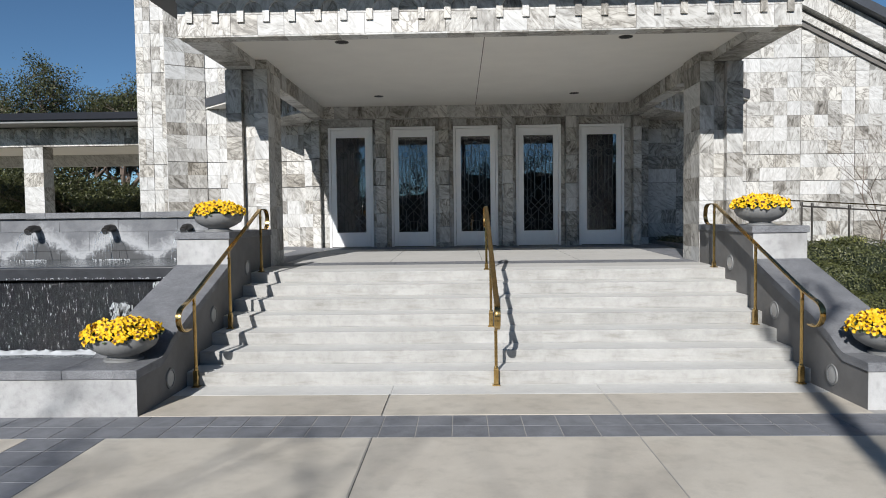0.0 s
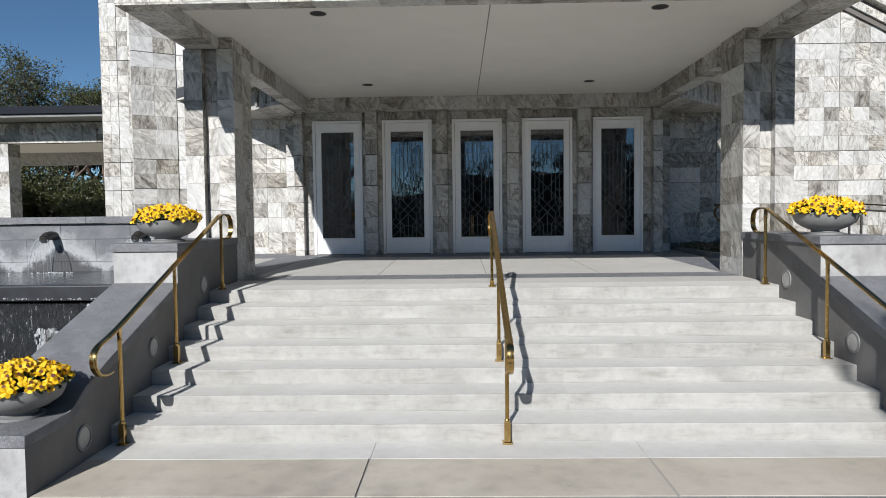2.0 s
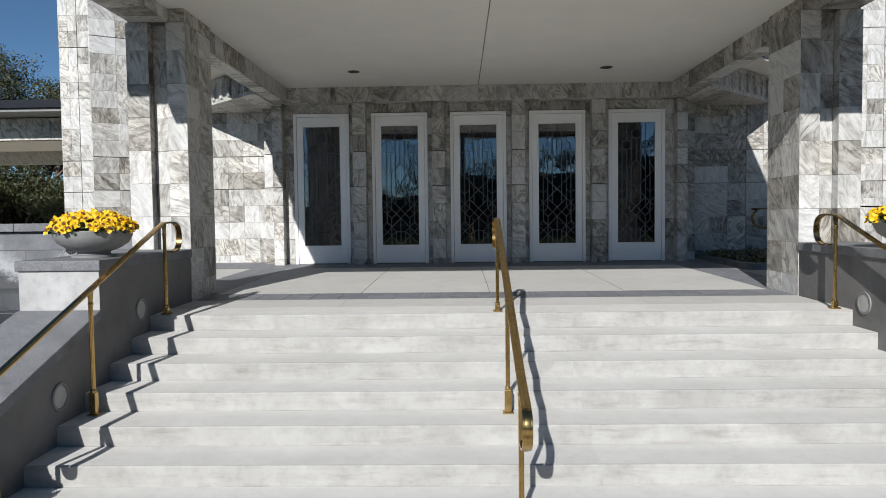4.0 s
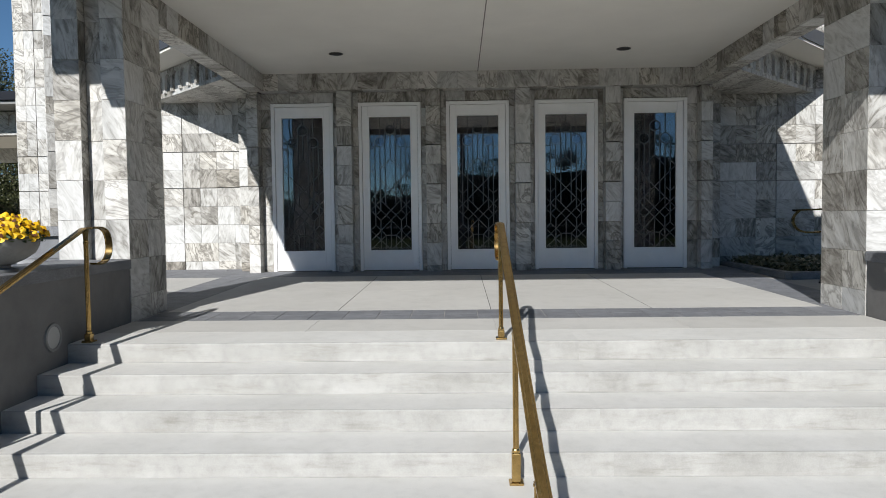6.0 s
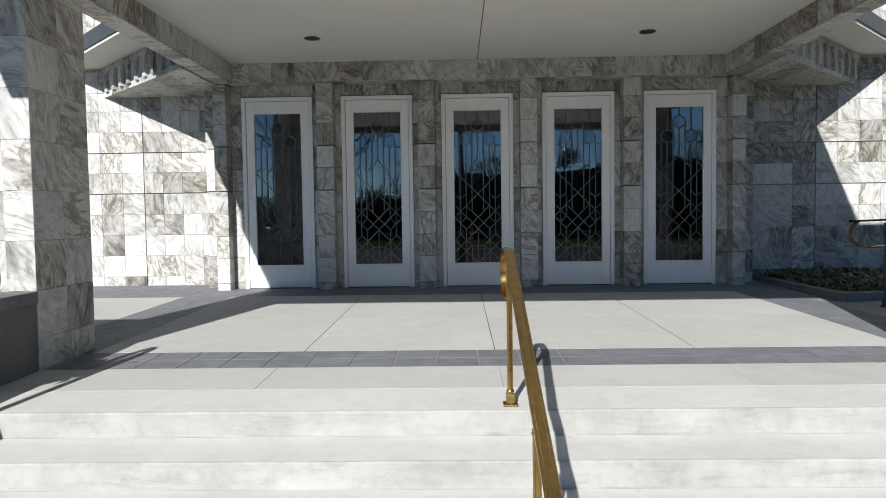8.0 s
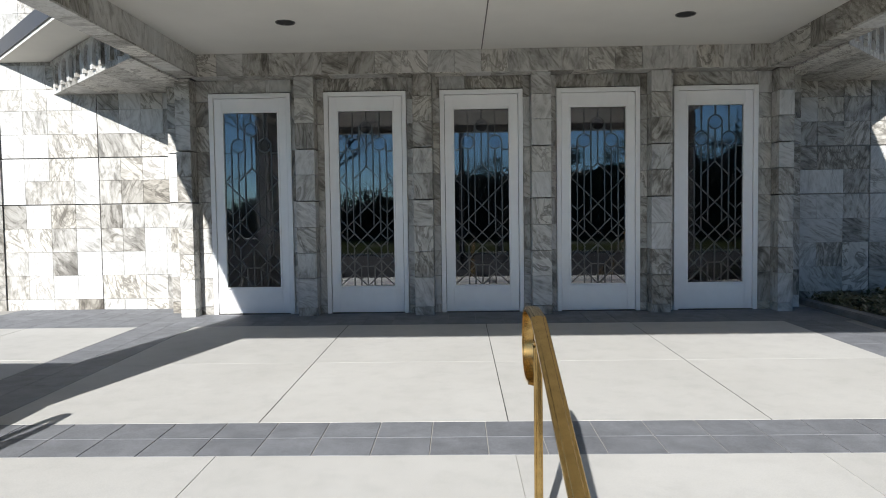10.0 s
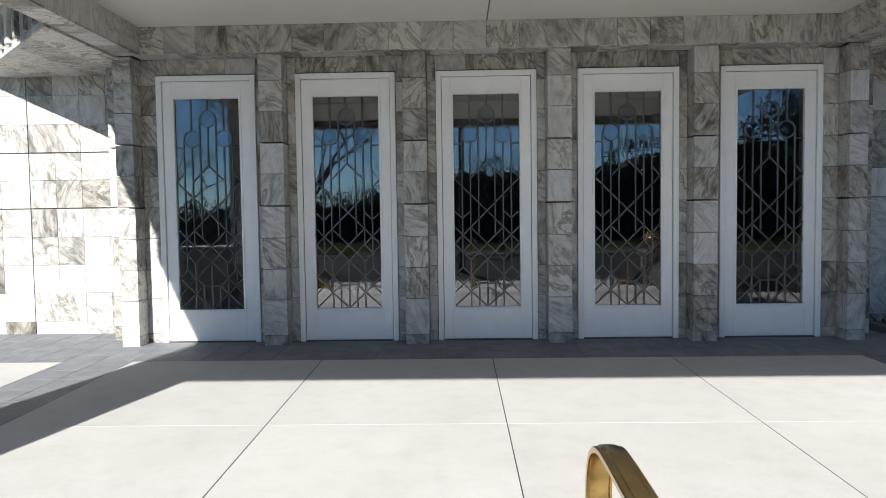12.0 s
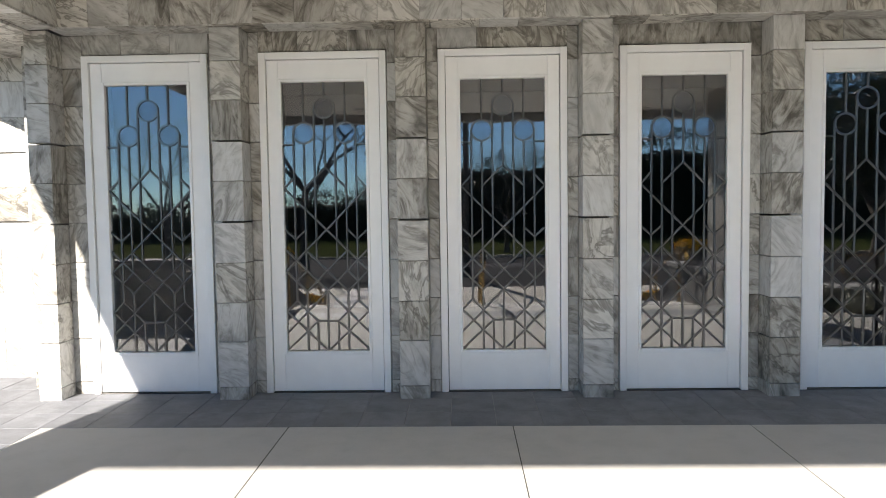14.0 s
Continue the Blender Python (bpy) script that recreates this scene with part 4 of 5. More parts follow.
# foam where the cascade meets the pool
m_foam, nt, bs = mat("white_foam")
bs.inputs["Base Color"].default_value = (0.5, 0.52, 0.535, 1)
bs.inputs["Roughness"].default_value = 0.5
bm = bmesh.new()
nx_, ny_ = 300, 7
grid = [[bm.verts.new((-13.5 + 9.4 * i / nx_, -6.63 - 0.36 * j / ny_ * (0.75 + 0.35 * noise.noise(Vector((i * 0.09, 3.1, 0)))),
                       0.058 + max(0.0, 0.045 * math.sin(math.pi * j / ny_) * (0.7 + 1.1 * noise.noise(Vector((i * 0.33, j * 0.7, 0))))))) for j in range(ny_ + 1)] for i in range(nx_ + 1)]
for i in range(nx_):
    for j in range(ny_):
        bm.faces.new((grid[i][j], grid[i + 1][j], grid[i + 1][j + 1], grid[i][j + 1]))
tagged(part("foam", bm, m_foam, smooth=True), "white foam at the foot of the cascade", "foam", kind="stuff")

# cascade wall: dark rough stone under a thin sheet of running water
cas = thing("cascade_wall", -9, -6.6, 0, "dark wet stone cascade wall below the basin lip", "fountain", kind="structure")
m_wet, nt, bs = mat("dark_wet_stone")
vec, _ = coords(nt, "none")
st = nt.nodes.new("ShaderNodeVectorMath")
st.operation = "MULTIPLY"
st.inputs[1].default_value = (1, 1, 0.24)
nt.links.new(vec, st.inputs[0])
streak = noise_tex(nt, st.outputs[0], 46, 6, 0.74, 0.5)
nt.links.new(ramp(nt, streak, [(0.35, (0.012, 0.012, 0.014)), (0.56, (0.018, 0.019, 0.021)), (0.61, (0.05, 0.053, 0.056)), (0.68, (0.62, 0.64, 0.65))]), bs.inputs["Base Color"])
bs.inputs["Roughness"].default_value = 0.18
bump(nt, bs, streak, 0.9, 0.03)
bm = bmesh.new()
box(bm, -14, -4.08, -6.62, -6.45, 0.0, 1.03)
part("stone_face", bm, m_wet, cas)
bm = bmesh.new()
box(bm, -14, -4.08, -6.70, -6.52, 1.03, 1.20, 0.012)
part("basin_lip", bm, rocky("wet_dark_granite", (0.015, 0.016, 0.019), (0.035, 0.037, 0.042), 4, 0.4, 150, 0.2, "none", 0.2), cas, "dark wet granite lip")
# drops that break from the lip
bm = bmesh.new()
for i in range(150):
    bmesh.ops.create_icosphere(bm, subdivisions=1, radius=rng.uniform(0.004, 0.010), matrix=Matrix.Translation((rng.uniform(-9, -4.15), -6.705, 1.045 + rng.uniform(0, 0.02))))
tagged(part("water_drops", bm, m_foam, cas), kind="stuff")

# pale lime crusts where the overflow runs down the stone
for nm_x, nm_z, w_, h_, n_ in ((-4.97, 0.58, 0.15, 0.24, 170), (-4.46, 0.86, 0.07, 0.26, 90)):
    bm = bmesh.new()
    for i in range(n_):
        cx, cz = nm_x + rng.gauss(0, w_ * 0.38), nm_z + rng.uniform(-0.5, 0.5) * h_
        a_, b_ = rng.uniform(0.003, 0.008), rng.uniform(0.010, 0.035)
        box(bm, cx - a_, cx + a_, -6.634, -6.618, cz - b_, cz + b_)
    tagged(part("lime_crust", bm, m_foam, cas, "pale lime crust"), kind="stuff")

# back wall of the basin, in coursed granite blocks
fb = thing("fountain_wall", -9, -4.4, 1.0, "coursed grey granite wall with bronze water spouts", "wall", kind="structure")
bm = bmesh.new()
box(bm, -14, -4.06, -4.44, -4.15, 0, 1.87)
part("wall_core", bm, M_GROUT, fb)
M_BLOCKS = rocky("grey_granite_blocks", (0.095, 0.10, 0.11), (0.18, 0.185, 0.193), 3.0, 0.7, 220, 0.2, "object", 0.15, [(0, (0.93, 0.93, 0.94)), (1, (1.06, 1.06, 1.06))])
# dark wet splashes low on the blocks round each spout
nt = M_BLOCKS.node_tree
bs = nt.nodes["Principled BSDF"]
was = bs.inputs["Base Color"].links[0].from_socket
pos = nt.nodes.new("ShaderNodeNewGeometry").outputs["Position"]
sep = nt.nodes.new("ShaderNodeSeparateXYZ")
nt.links.new(pos, sep.inputs[0])


def calc(op, a, b=0.0, c=0.0):
    n_ = nt.nodes.new("ShaderNodeMath")
    n_.operation = op
    for k_, v_ in enumerate((a, b, c)):
        if isinstance(v_, bpy.types.NodeSocket):
            nt.links.new(v_, n_.inputs[k_])
        else:
            n_.inputs[k_].default_value = v_
    return n_.outputs[0]


dx_ = calc("PINGPONG", calc("ADD", sep.outputs["X"], 4.80), 0.642)
high = calc("SUBTRACT", sep.outputs["Z"], 1.2)
reach = calc("ADD", calc("MULTIPLY", dx_, 0.9), calc("MULTIPLY", high, 1.5))
ragged = calc("ADD", reach, calc("MULTIPLY", noise_tex(nt, pos, 9.0, 6, 0.7, 0.8), -0.75))
wet = ramp(nt, ragged, [(0.02, (1, 1, 1)), (0.16, (0, 0, 0))])
lime = ramp(nt, ragged, [(0.10, (0, 0, 0)), (0.24, (0.75, 0.75, 0.75)), (0.34, (0.6, 0.6, 0.6)), (0.60, (0, 0, 0))])
pale = mix(nt, lime, was, (0.40, 0.41, 0.42))
nt.links.new(mix(nt, wet, pale, (0.06, 0.062, 0.065)), bs.inputs["Base Color"])
for j, (z0, z1) in enumerate(((1.0, 1.33), (1.33, 1.65), (1.65, 1.872))):
    x = -4.06 - (0.5 if j % 2 else 0)
    if j % 2:
        ob = new("granite_block", slab_mesh("granite_block", 0.497, 0.03, z1 - z0 - 0.003, M_BLOCKS))
        ob.location = (-4.31, -4.44, (z0 + z1) / 2)
        adopt(ob, fb)
    while x > -13.5:
        ob = new("granite_block", slab_mesh("granite_block", 0.997, 0.03, z1 - z0 - 0.003, M_BLOCKS))
        ob.location = (x - 0.5, -4.44, (z0 + z1) / 2)
        adopt(ob, fb)
        x -= 1.0
x = -4.06
while x > -13.5:
    bm = bmesh.new()
    box(bm, x - 1.596, x, -4.53, -4.1, 1.874, 1.97, 0.006)
    part("cap_slab", bm, M_GRANITE, fb)
    x -= 1.6

m_jet, nt, bs = mat("falling_water")
bs.inputs["Base Color"].default_value = (0.85, 0.9, 0.92, 1)
bs.inputs["Roughness"].default_value, bs.inputs["IOR"].default_value = 0.12, 1.33
bs.inputs["Transmission Weight"].default_value = 0.8
vec, _ = coords(nt, "none")
bump(nt, bs, noise_tex(nt, vec, 40, 4, 0.7), 0.8, 0.02)
for sx in (-4.86, -6.15, -7.43, -8.71):
    sp = thing("water_spout", sx, -4.5, 1.7, "dark bronze water spout running from the granite wall", "spout", "fountain spouts")
    bm = bmesh.new()
    arc = [(sx, -4.44, 1.70), (sx, -4.56, 1.71), (sx, -4.66, 1.70), (sx, -4.73, 1.66)]
    sweep(bm, arc, disc(0.062, 16), Vector((1, 0, 0)))
    part("pipe", bm, M_BRONZE, sp, smooth=True)
    # black disc on the solid pipe end paints the shade inside its mouth
    bm = bmesh.new()
    sweep(bm, [(sx, -4.735, 1.655), (sx, -4.752, 1.645)], disc(0.048, 16), Vector((1, 0, 0)))
    part("mouth", bm, M_DARK, sp)
    bm = bmesh.new()
    for k in range(7):
        f = (k - 3) / 3
        fall = [(sx + f * (0.05 + 0.115 * (i / 8) ** 0.6), -4.74 - 0.06 * math.sqrt(i / 8) - 0.05 * i / 8, 1.655 - 0.455 * (i / 8) ** 1.5) for i in range(9)]
        thick = 0.010 if abs(f) > 0.9 else 0.0035
        sweep(bm, fall, rect(thick, thick), Vector((1, 0, 0)), scales=[1.0 - 0.05 * i + 0.3 * math.sin(k * 2.1 + i * 1.7) for i in range(9)])
    part("water_jet", bm, m_jet, sp, "falling sheet of clear water")
    bm = bmesh.new()
    for i in range(60):
        a = rng.uniform(0, 6.283)
        r = abs(rng.gauss(0, 0.16))
        bmesh.ops.create_icosphere(bm, subdivisions=1, radius=rng.uniform(0.005, 0.014), matrix=Matrix.Translation((sx + 0.1 + r * math.cos(a), -4.8 + 0.5 * r * math.sin(a), 1.198)))
    tagged(part("splash", bm, m_foam, sp), "", kind="stuff")

# ---- handrail and bed beside the porch ----
RY = -2.3
rr = thing("ramp_handrail", 6, RY, 1.1, "slim bronze double handrail along the side ramp", "handrail")
bm = bmesh.new()
loop = [(4.34, 1.775), (4.20, 1.765), (4.08, 1.78), (4.0, 1.835), (3.97, 1.91), (3.99, 1.985), (4.05, 2.035), (4.15, 2.055), (6.2, 2.05), (11.5, 1.68)]
sweep(bm, [(q.x, RY, q.y) for q in glide(loop, 3)], rect(0.022, 0.045), Vector((0, 1, 0)))
part("top_rail", bm, M_BRASS, rr)
bm = bmesh.new()
sweep(bm, [(6.25, RY, 1.95), (11.5, RY, 1.58)], disc(0.016, 8), Vector((0, 1, 0)))
part("lower_rail", bm, M_BRONZE, rr)
for px in (4.36, 6.24, 6.44, 7.15, 8.0, 9.2):
    bm = bmesh.new()
    zt = 2.05 if px < 6.2 else 2.05 - (px - 6.2) * 0.0698
    lathe(bm, [(0.05, 1.0), (0.05, 1.125), (0.035, 1.135), (0.035, 1.19), (0.019, 1.21), (0.019, zt - 0.10), (0.030, zt - 0.085), (0.024, zt - 0.02)], px, RY, 12)
    part("post", bm, M_BRONZE, rr, smooth=True)
bm = bmesh.new()
prism(bm, [(4.06, 0.0), (12, 0.0), (12, 0.75), (6.0, 1.08), (4.06, 1.08)], -4.4, -1.5, "y")
tagged(part("ramp", bm, M_CONC), "sloping concrete ramp at the side of the porch", "ramp", kind="structure")
bm = bmesh.new()
prism(bm, [(4.09, 0.58), (4.09, -1.84), (4.16, -1.9), (6.9, -1.5), (6.9, -1.35), (4.24, -1.74), (4.24, 0.58)], 1.0, 1.215)
bmesh.ops.bevel(bm, geom=bm.edges[:], offset=0.012, segments=2, affect="EDGES")
tagged(part("kerb", bm, M_GRANITE), "low granite kerb round the planting bed", "kerb", kind="structure")
bm = bmesh.new()
prism(bm, [(4.235, 0.58), (4.235, -1.745), (6.9, -1.355), (6.9, 0.58)], 0.9, 1.17)
tagged(part("planting_bed", bm, M_SOIL), "dark soil bed against the marble wall", "bed", kind="structure")

# ---- paving pieces ----
XJ = [-3.3, -1.55, 0.0, 1.61, 3.3]
for a, b in zip(XJ, XJ[1:]):
    for c, e in ((-4.33, -2.70), (-2.70, -0.85)):
        pave(floor, a, b, c, e, 1, 1, porch_z, M_PORCH, "concrete_slab", 0.0012)
for a, b in ((-3.38, -1.62), (-1.62, 0.0), (0.0, 1.62), (1.62, 3.38)):
    pave(floor, a, b, -5.5, -4.90, 1, 1, porch_z, M_PORCH, "concrete_slab", 0.003)
pave(floor, -3.343, 3.377, -4.90, -4.33, 21, 2, porch_z, M_SLATE, "slate_tile", 0.006)
for s in (-1, 1):
    a, b = sorted((s * 3.3, s * 3.95))
    pave(floor, a, b, -4.33, -0.85, 2, 11, porch_z, M_SLATE, "slate_tile", 0.004)
    a, b = sorted((s * 3.378, s * 3.95))
    pave(floor, a, b, -4.90, -4.33, 2, 2, porch_z, M_SLATE, "slate_tile", 0.004)
pave(floor, -6.2, 4.06, -0.85, 0.15, 32, 3, porch_z, M_SLATE, "slate_tile", 0.003)
pave(floor, -6.2, -3.95, 0.15, 0.58, 7, 1, porch_z, M_SLATE, "slate_tile")
pave(floor, -6.5, -3.95, -2.5, -0.85, 2, 1, porch_z, M_PORCH, "concrete_slab")
pave(floor, -6.5, -3.95, -4.1, -2.5, 2, 1, porch_z, M_PORCH, "concrete_slab")
XP = [-3.38, -1.10, 1.09, 3.38]
for a, b in zip(XP, XP[1:]):
    pave(pavement, a, b, -9.54, -8.80, 1, 1, flat, M_CONC, "concrete_slab")
    pave(pavement, a, b, -8.80, -8.39, 1, 1, flat, M_STEP, "base_slab", 0.004)
pave(pavement, -12.848, 12.882, -10.18, -9.56, 83, 2, flat, M_SLATE, "slate_tile")
for s in (-1, 1):
    a, b = sorted((s * 3.36, s * 4.02))
    pave(pavement, a, b, -17.9, -10.18, 2, 24, flat, M_SLATE, "slate_tile")
for a, b in ((-3.36, -1.12), (-1.12, 1.10), (1.10, 3.36), (-6.5, -4.02), (-9, -6.5), (4.02, 6.5), (6.5, 9)):
    for c, e in ((-14.0, -10.18), (-17.9, -14.0)):
        pave(pavement, a, b, c, e, 1, 1, flat, M_CONC, "concrete_slab")
# dark joint strips in the porch slabs
for jx in (-1.55, 0.0, 1.61):
    bm = bmesh.new()
    prism(bm, [(-4.33, porch_z(-4.33) - 0.02), (-0.85, porch_z(-0.85) - 0.02), (-0.85, porch_z(-0.85) + 0.0012), (-4.33, porch_z(-4.33) + 0.0012)], jx - (0.003 if jx < 1 else 0.0018), jx + (0.003 if jx < 1 else 0.0018), "x")
    tagged(part("floor_joint", bm, M_SEAL), "dark sealed joint between the porch slabs", "trim", kind="structure")
for jx, mt in ((-1.11, M_SEAL), (1.10, M_GROUT)):
    bm = bmesh.new()
    box(bm, jx - 0.0035, jx + 0.0035, -17.9, -10.18, -0.02, 0.0012)
    box(bm, jx - 0.0035, jx + 0.0035, -9.54, -8.8, -0.02, 0.0012)
    tagged(part("pavement_joint", bm, mt), "narrow joint between the forecourt slabs", "trim", kind="structure")
# pale slab added out of view to bounce sunlight up to the pavilion soffit
bm = bmesh.new()
box(bm, -24, -8.3, 2.0, 13.5, -0.05, 0.02)
tagged(part("terrace", bm, M_CONC), "added pale concrete slab under the pavilion, to bounce sun onto its soffit", "pavement", kind="structure")

# ---- plants ----
def leaf_mat(name, dark, light):
    m, nt, bsdf = mat(name)
    isl = nt.nodes.new("ShaderNodeNewGeometry").outputs["Random Per Island"]
    nt.links.new(ramp(nt, isl, [(0.0, dark), (0.6, tuple((a + b) / 2 for a, b in zip(dark, light))), (1.0, light)]), bsdf.inputs["Base Color"])
    bsdf.inputs["Roughness"].default_value = 0.55
    return m


M_BOX = leaf_mat("clipped_hedge_leaves", (0.014, 0.023, 0.005), (0.115, 0.12, 0.038))
M_OAK = leaf_mat("live_oak_leaves", (0.014, 0.020, 0.006), (0.085, 0.092, 0.03))
M_IVY = leaf_mat("ground_cover_leaves", (0.02, 0.035, 0.012), (0.12, 0.10, 0.045))
M_RUST = leaf_mat("rusty_shrub_leaves", (0.02, 0.012, 0.006), (0.09, 0.05, 0.028))
M_GRASS = leaf_mat("yellow_green_grass", (0.25, 0.28, 0.04), (0.5, 0.5, 0.10))


def leaf_verts(c, n, l, w, r_):
    """Corners of one leaf at c that faces n."""
    t = Vector((r_.uniform(-1, 1), r_.uniform(-1, 1), r_.uniform(-1, 1)))
    u = n.cross(t)
    if u.length < 1e-3:
        u = n.orthogonal()
    u.normalize()
    v = n.cross(u).normalized()
    return [c - u * l, c + v * w - u * (0.1 * l), c + u * l, c - v * w - u * (0.1 * l)]


def leaf_cloud(name, quads, material, parent):
    verts, faces = [], []
    for q in quads:
        k = len(verts)
        verts += [tuple(p) for p in q]
        faces.append((k, k + 1, k + 2, k + 3))
    me_ = bpy.data.meshes.new(name)
    me_.from_pydata(verts, [], faces)
    me_.materials.append(material)
    return adopt(new(name, me_), parent)


def mound(x, y, z0, rx, ry, h, n, seed, label, material=None, flat_top=0.5, size=0.015):
    """A clipped shrub: a dark core that paints the shade between leaves, and a skin of small leaves."""
    r_ = random.Random(seed)
    sh = thing("shrub", x, y, z0, label, "shrub", "clipped shrubs")
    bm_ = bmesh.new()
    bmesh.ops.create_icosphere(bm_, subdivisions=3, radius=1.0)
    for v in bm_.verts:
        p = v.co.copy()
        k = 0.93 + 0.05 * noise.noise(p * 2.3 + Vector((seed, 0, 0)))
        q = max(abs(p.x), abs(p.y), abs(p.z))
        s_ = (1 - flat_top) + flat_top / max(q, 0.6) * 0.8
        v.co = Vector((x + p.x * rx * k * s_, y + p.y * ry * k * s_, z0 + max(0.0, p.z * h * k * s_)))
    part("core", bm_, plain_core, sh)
    quads = []
    for i in range(n):
        a, cz = r_.uniform(0, 6.283), r_.uniform(-0.05, 1.0)
        sz = math.sqrt(max(0.0, 1 - cz * cz))
        p = Vector((sz * math.cos(a), sz * math.sin(a), cz))
        q = max(abs(p.x), abs(p.y), abs(p.z))
        s_ = (1 - flat_top) + flat_top / max(q, 0.6) * 0.8
        k = 0.95 + 0.06 * noise.noise(p * 2.3 + Vector((seed, 0, 0))) + r_.uniform(-0.03, 0.05)
        c = Vector((x + p.x * rx * k * s_, y + p.y * ry * k * s_, z0 + max(0.01, p.z * h * k * s_)))
        nn = (Vector((p.x / rx, p.y / ry, p.z / h)).normalized() + Vector((r_.uniform(-1, 1), r_.uniform(-1, 1), r_.uniform(-0.6, 1))) * 0.8).normalized()
        quads.append(leaf_verts(c, nn, r_.uniform(0.8, 1.5) * size, r_.uniform(0.5, 0.8) * size, r_))
    tagged(leaf_cloud("leaves", quads, material or M_BOX, sh), kind="stuff")
    return sh


# near-black, so the shade among the leaves is painted into the core
plain_core = plain("leaf_shade_core", (0.012, 0.018, 0.006), 0.95)
HEDGE = "dense dark green clipped shrub in the garden bed"
for k, (mx, my, rx_, ry_, h_, n_) in enumerate(((5.2, -5.1, 1.35, 0.75, 1.56, 9000), (7.6, -5.2, 1.5, 0.8, 1.58, 6000), (10.2, -5.3, 1.5, 0.8, 1.55, 2500),
                                                (4.75, -6.2, 0.72, 0.7, 1.30, 6000), (6.05, -6.35, 0.85, 0.75, 1.28, 7000), (7.8, -6.4, 1.0, 0.8, 1.26, 4000),
                                                (4.75, -7.25, 0.72, 0.7, 0.95, 6000), (6.0, -7.5, 0.8, 0.75, 0.94, 5500), (7.6, -7.6, 0.95, 0.8, 0.9, 3000),
                                                (5.9, -4.6, 1.0, 0.8, 1.62, 5000), (7.2, -4.2, 1.2, 0.8, 1.6, 4000), (8.9, -4.3, 1.3, 0.8, 1.55, 2500), (4.9, -8.45, 0.8, 0.6, 0.62, 4500), (6.4, -8.6, 0.9, 0.6, 0.6, 3000))):
    mound(mx, my, 0.0, rx_, ry_, h_, int(n_ * 1.9), k + 1, HEDGE)
bm = bmesh.new()
box(bm, 4.07, 14, -9.4, -2.7, -0.04, 0.03)
tagged(part("garden_bed", bm, M_SOIL), "dark mulched bed under the shrubs", "bed", kind="structure")
bm = bmesh.new()
box(bm, 4.09, 14, -9.55, -9.2, -0.02, 0.35)
tagged(part("garden_wall", bm, M_RENDER), "low pale cement wall in front of the garden bed", "wall", kind="structure")
bm = bmesh.new()
box(bm, 4.09, 14, -9.57, -9.18, 0.352, 0.44, 0.006)
tagged(part("garden_coping", bm, M_GRANITE), "grey granite coping on the low garden wall", "coping", kind="structure")

# low ground cover beside the porch
rng = random.Random(44)
quads = []
for i in range(7000):
    c = Vector((rng.uniform(4.22, 6.6), rng.uniform(-1.68, 0.5), 1.17))
    c.z += 0.14 * rng.random() + 0.08 * noise.noise(c * 2.0) + (0.0 if c.x > 4.4 else -0.03)
    nn = Vector((rng.uniform(-1, 1), rng.uniform(-1.2, 0.6), 1)).normalized()
    quads.append(leaf_verts(c, nn, rng.uniform(0.02, 0.045), rng.uniform(0.012, 0.025), rng))
gc = leaf_cloud("ground_cover", quads, M_IVY, None)
tagged(gc, "low dark green ground cover with brown leaves in the bed", "ground cover", kind="stuff")

tuft = thing("ornamental_grass", 7.3, -2.0, 1.0, "tuft of bright yellow-green grass by the ramp", "grass")
bm = bmesh.new()
for i in range(260):
    a, l = rng.uniform(0, 6.283), rng.uniform(0.2, 0.42)
    b = Vector((7.3 + rng.gauss(0, 0.16), -2.0 + rng.gauss(0, 0.1), 1.05))
    d = Vector((math.cos(a), math.sin(a), 0))
    w = d.cross(Vector((0, 0, 1))) * 0.005
    m1, t1 = b + d * (l * 0.3) + Vector((0, 0, l * 0.7)), b + d * (l * 0.8) + Vector((0, 0, l * 0.75))
    bm.faces.new([bm.verts.new(p) for p in (b - w, b + w, m1 + w, m1 - w)])
    bm.faces.new([bm.verts.new(p) for p in (m1 - w, m1 + w, t1)])
tagged(part("blades", bm, M_GRASS, tuft), kind="stuff")


# ---- trees ----
def limbs(bm_, p, d, length, r, depth, r_, tips, spread=0.55, lift=0.15):
    pts, q, way = [p.copy()], p.copy(), d.normalized()
    n = 4
    for i in range(n):
        way = (way + Vector((r_.gauss(0, 0.12), r_.gauss(0, 0.12), r_.gauss(0, 0.08) + lift * 0.3))).normalized()
        q = q + way * (length / n)
        pts.append(q.copy())
    sec = disc(1.0, 6 if depth > 1 else 4)
    sweep(bm_, pts, [(a * r, b * r) for a, b in sec], Vector((0.31, 0.2, 0.93)), scales=[1 - 0.42 * i / n for i in range(n + 1)])
    if depth == 0:
        tips.append(q)
        return
    for k in range(r_.choice((2, 3, 3))):
        a = r_.uniform(0, 6.283)
        side = Vector((math.cos(a), math.sin(a), r_.uniform(-0.1, 0.6)))
        start = pts[-1] if k < 2 else pts[r_.choice((2, 3))]
        limbs(bm_, start, way * (1 - spread) + side * spread, length * r_.uniform(0.6, 0.82), r * 0.58, depth - 1, r_, tips, spread, lift)
    if depth <= 2:
        tips.append(q)


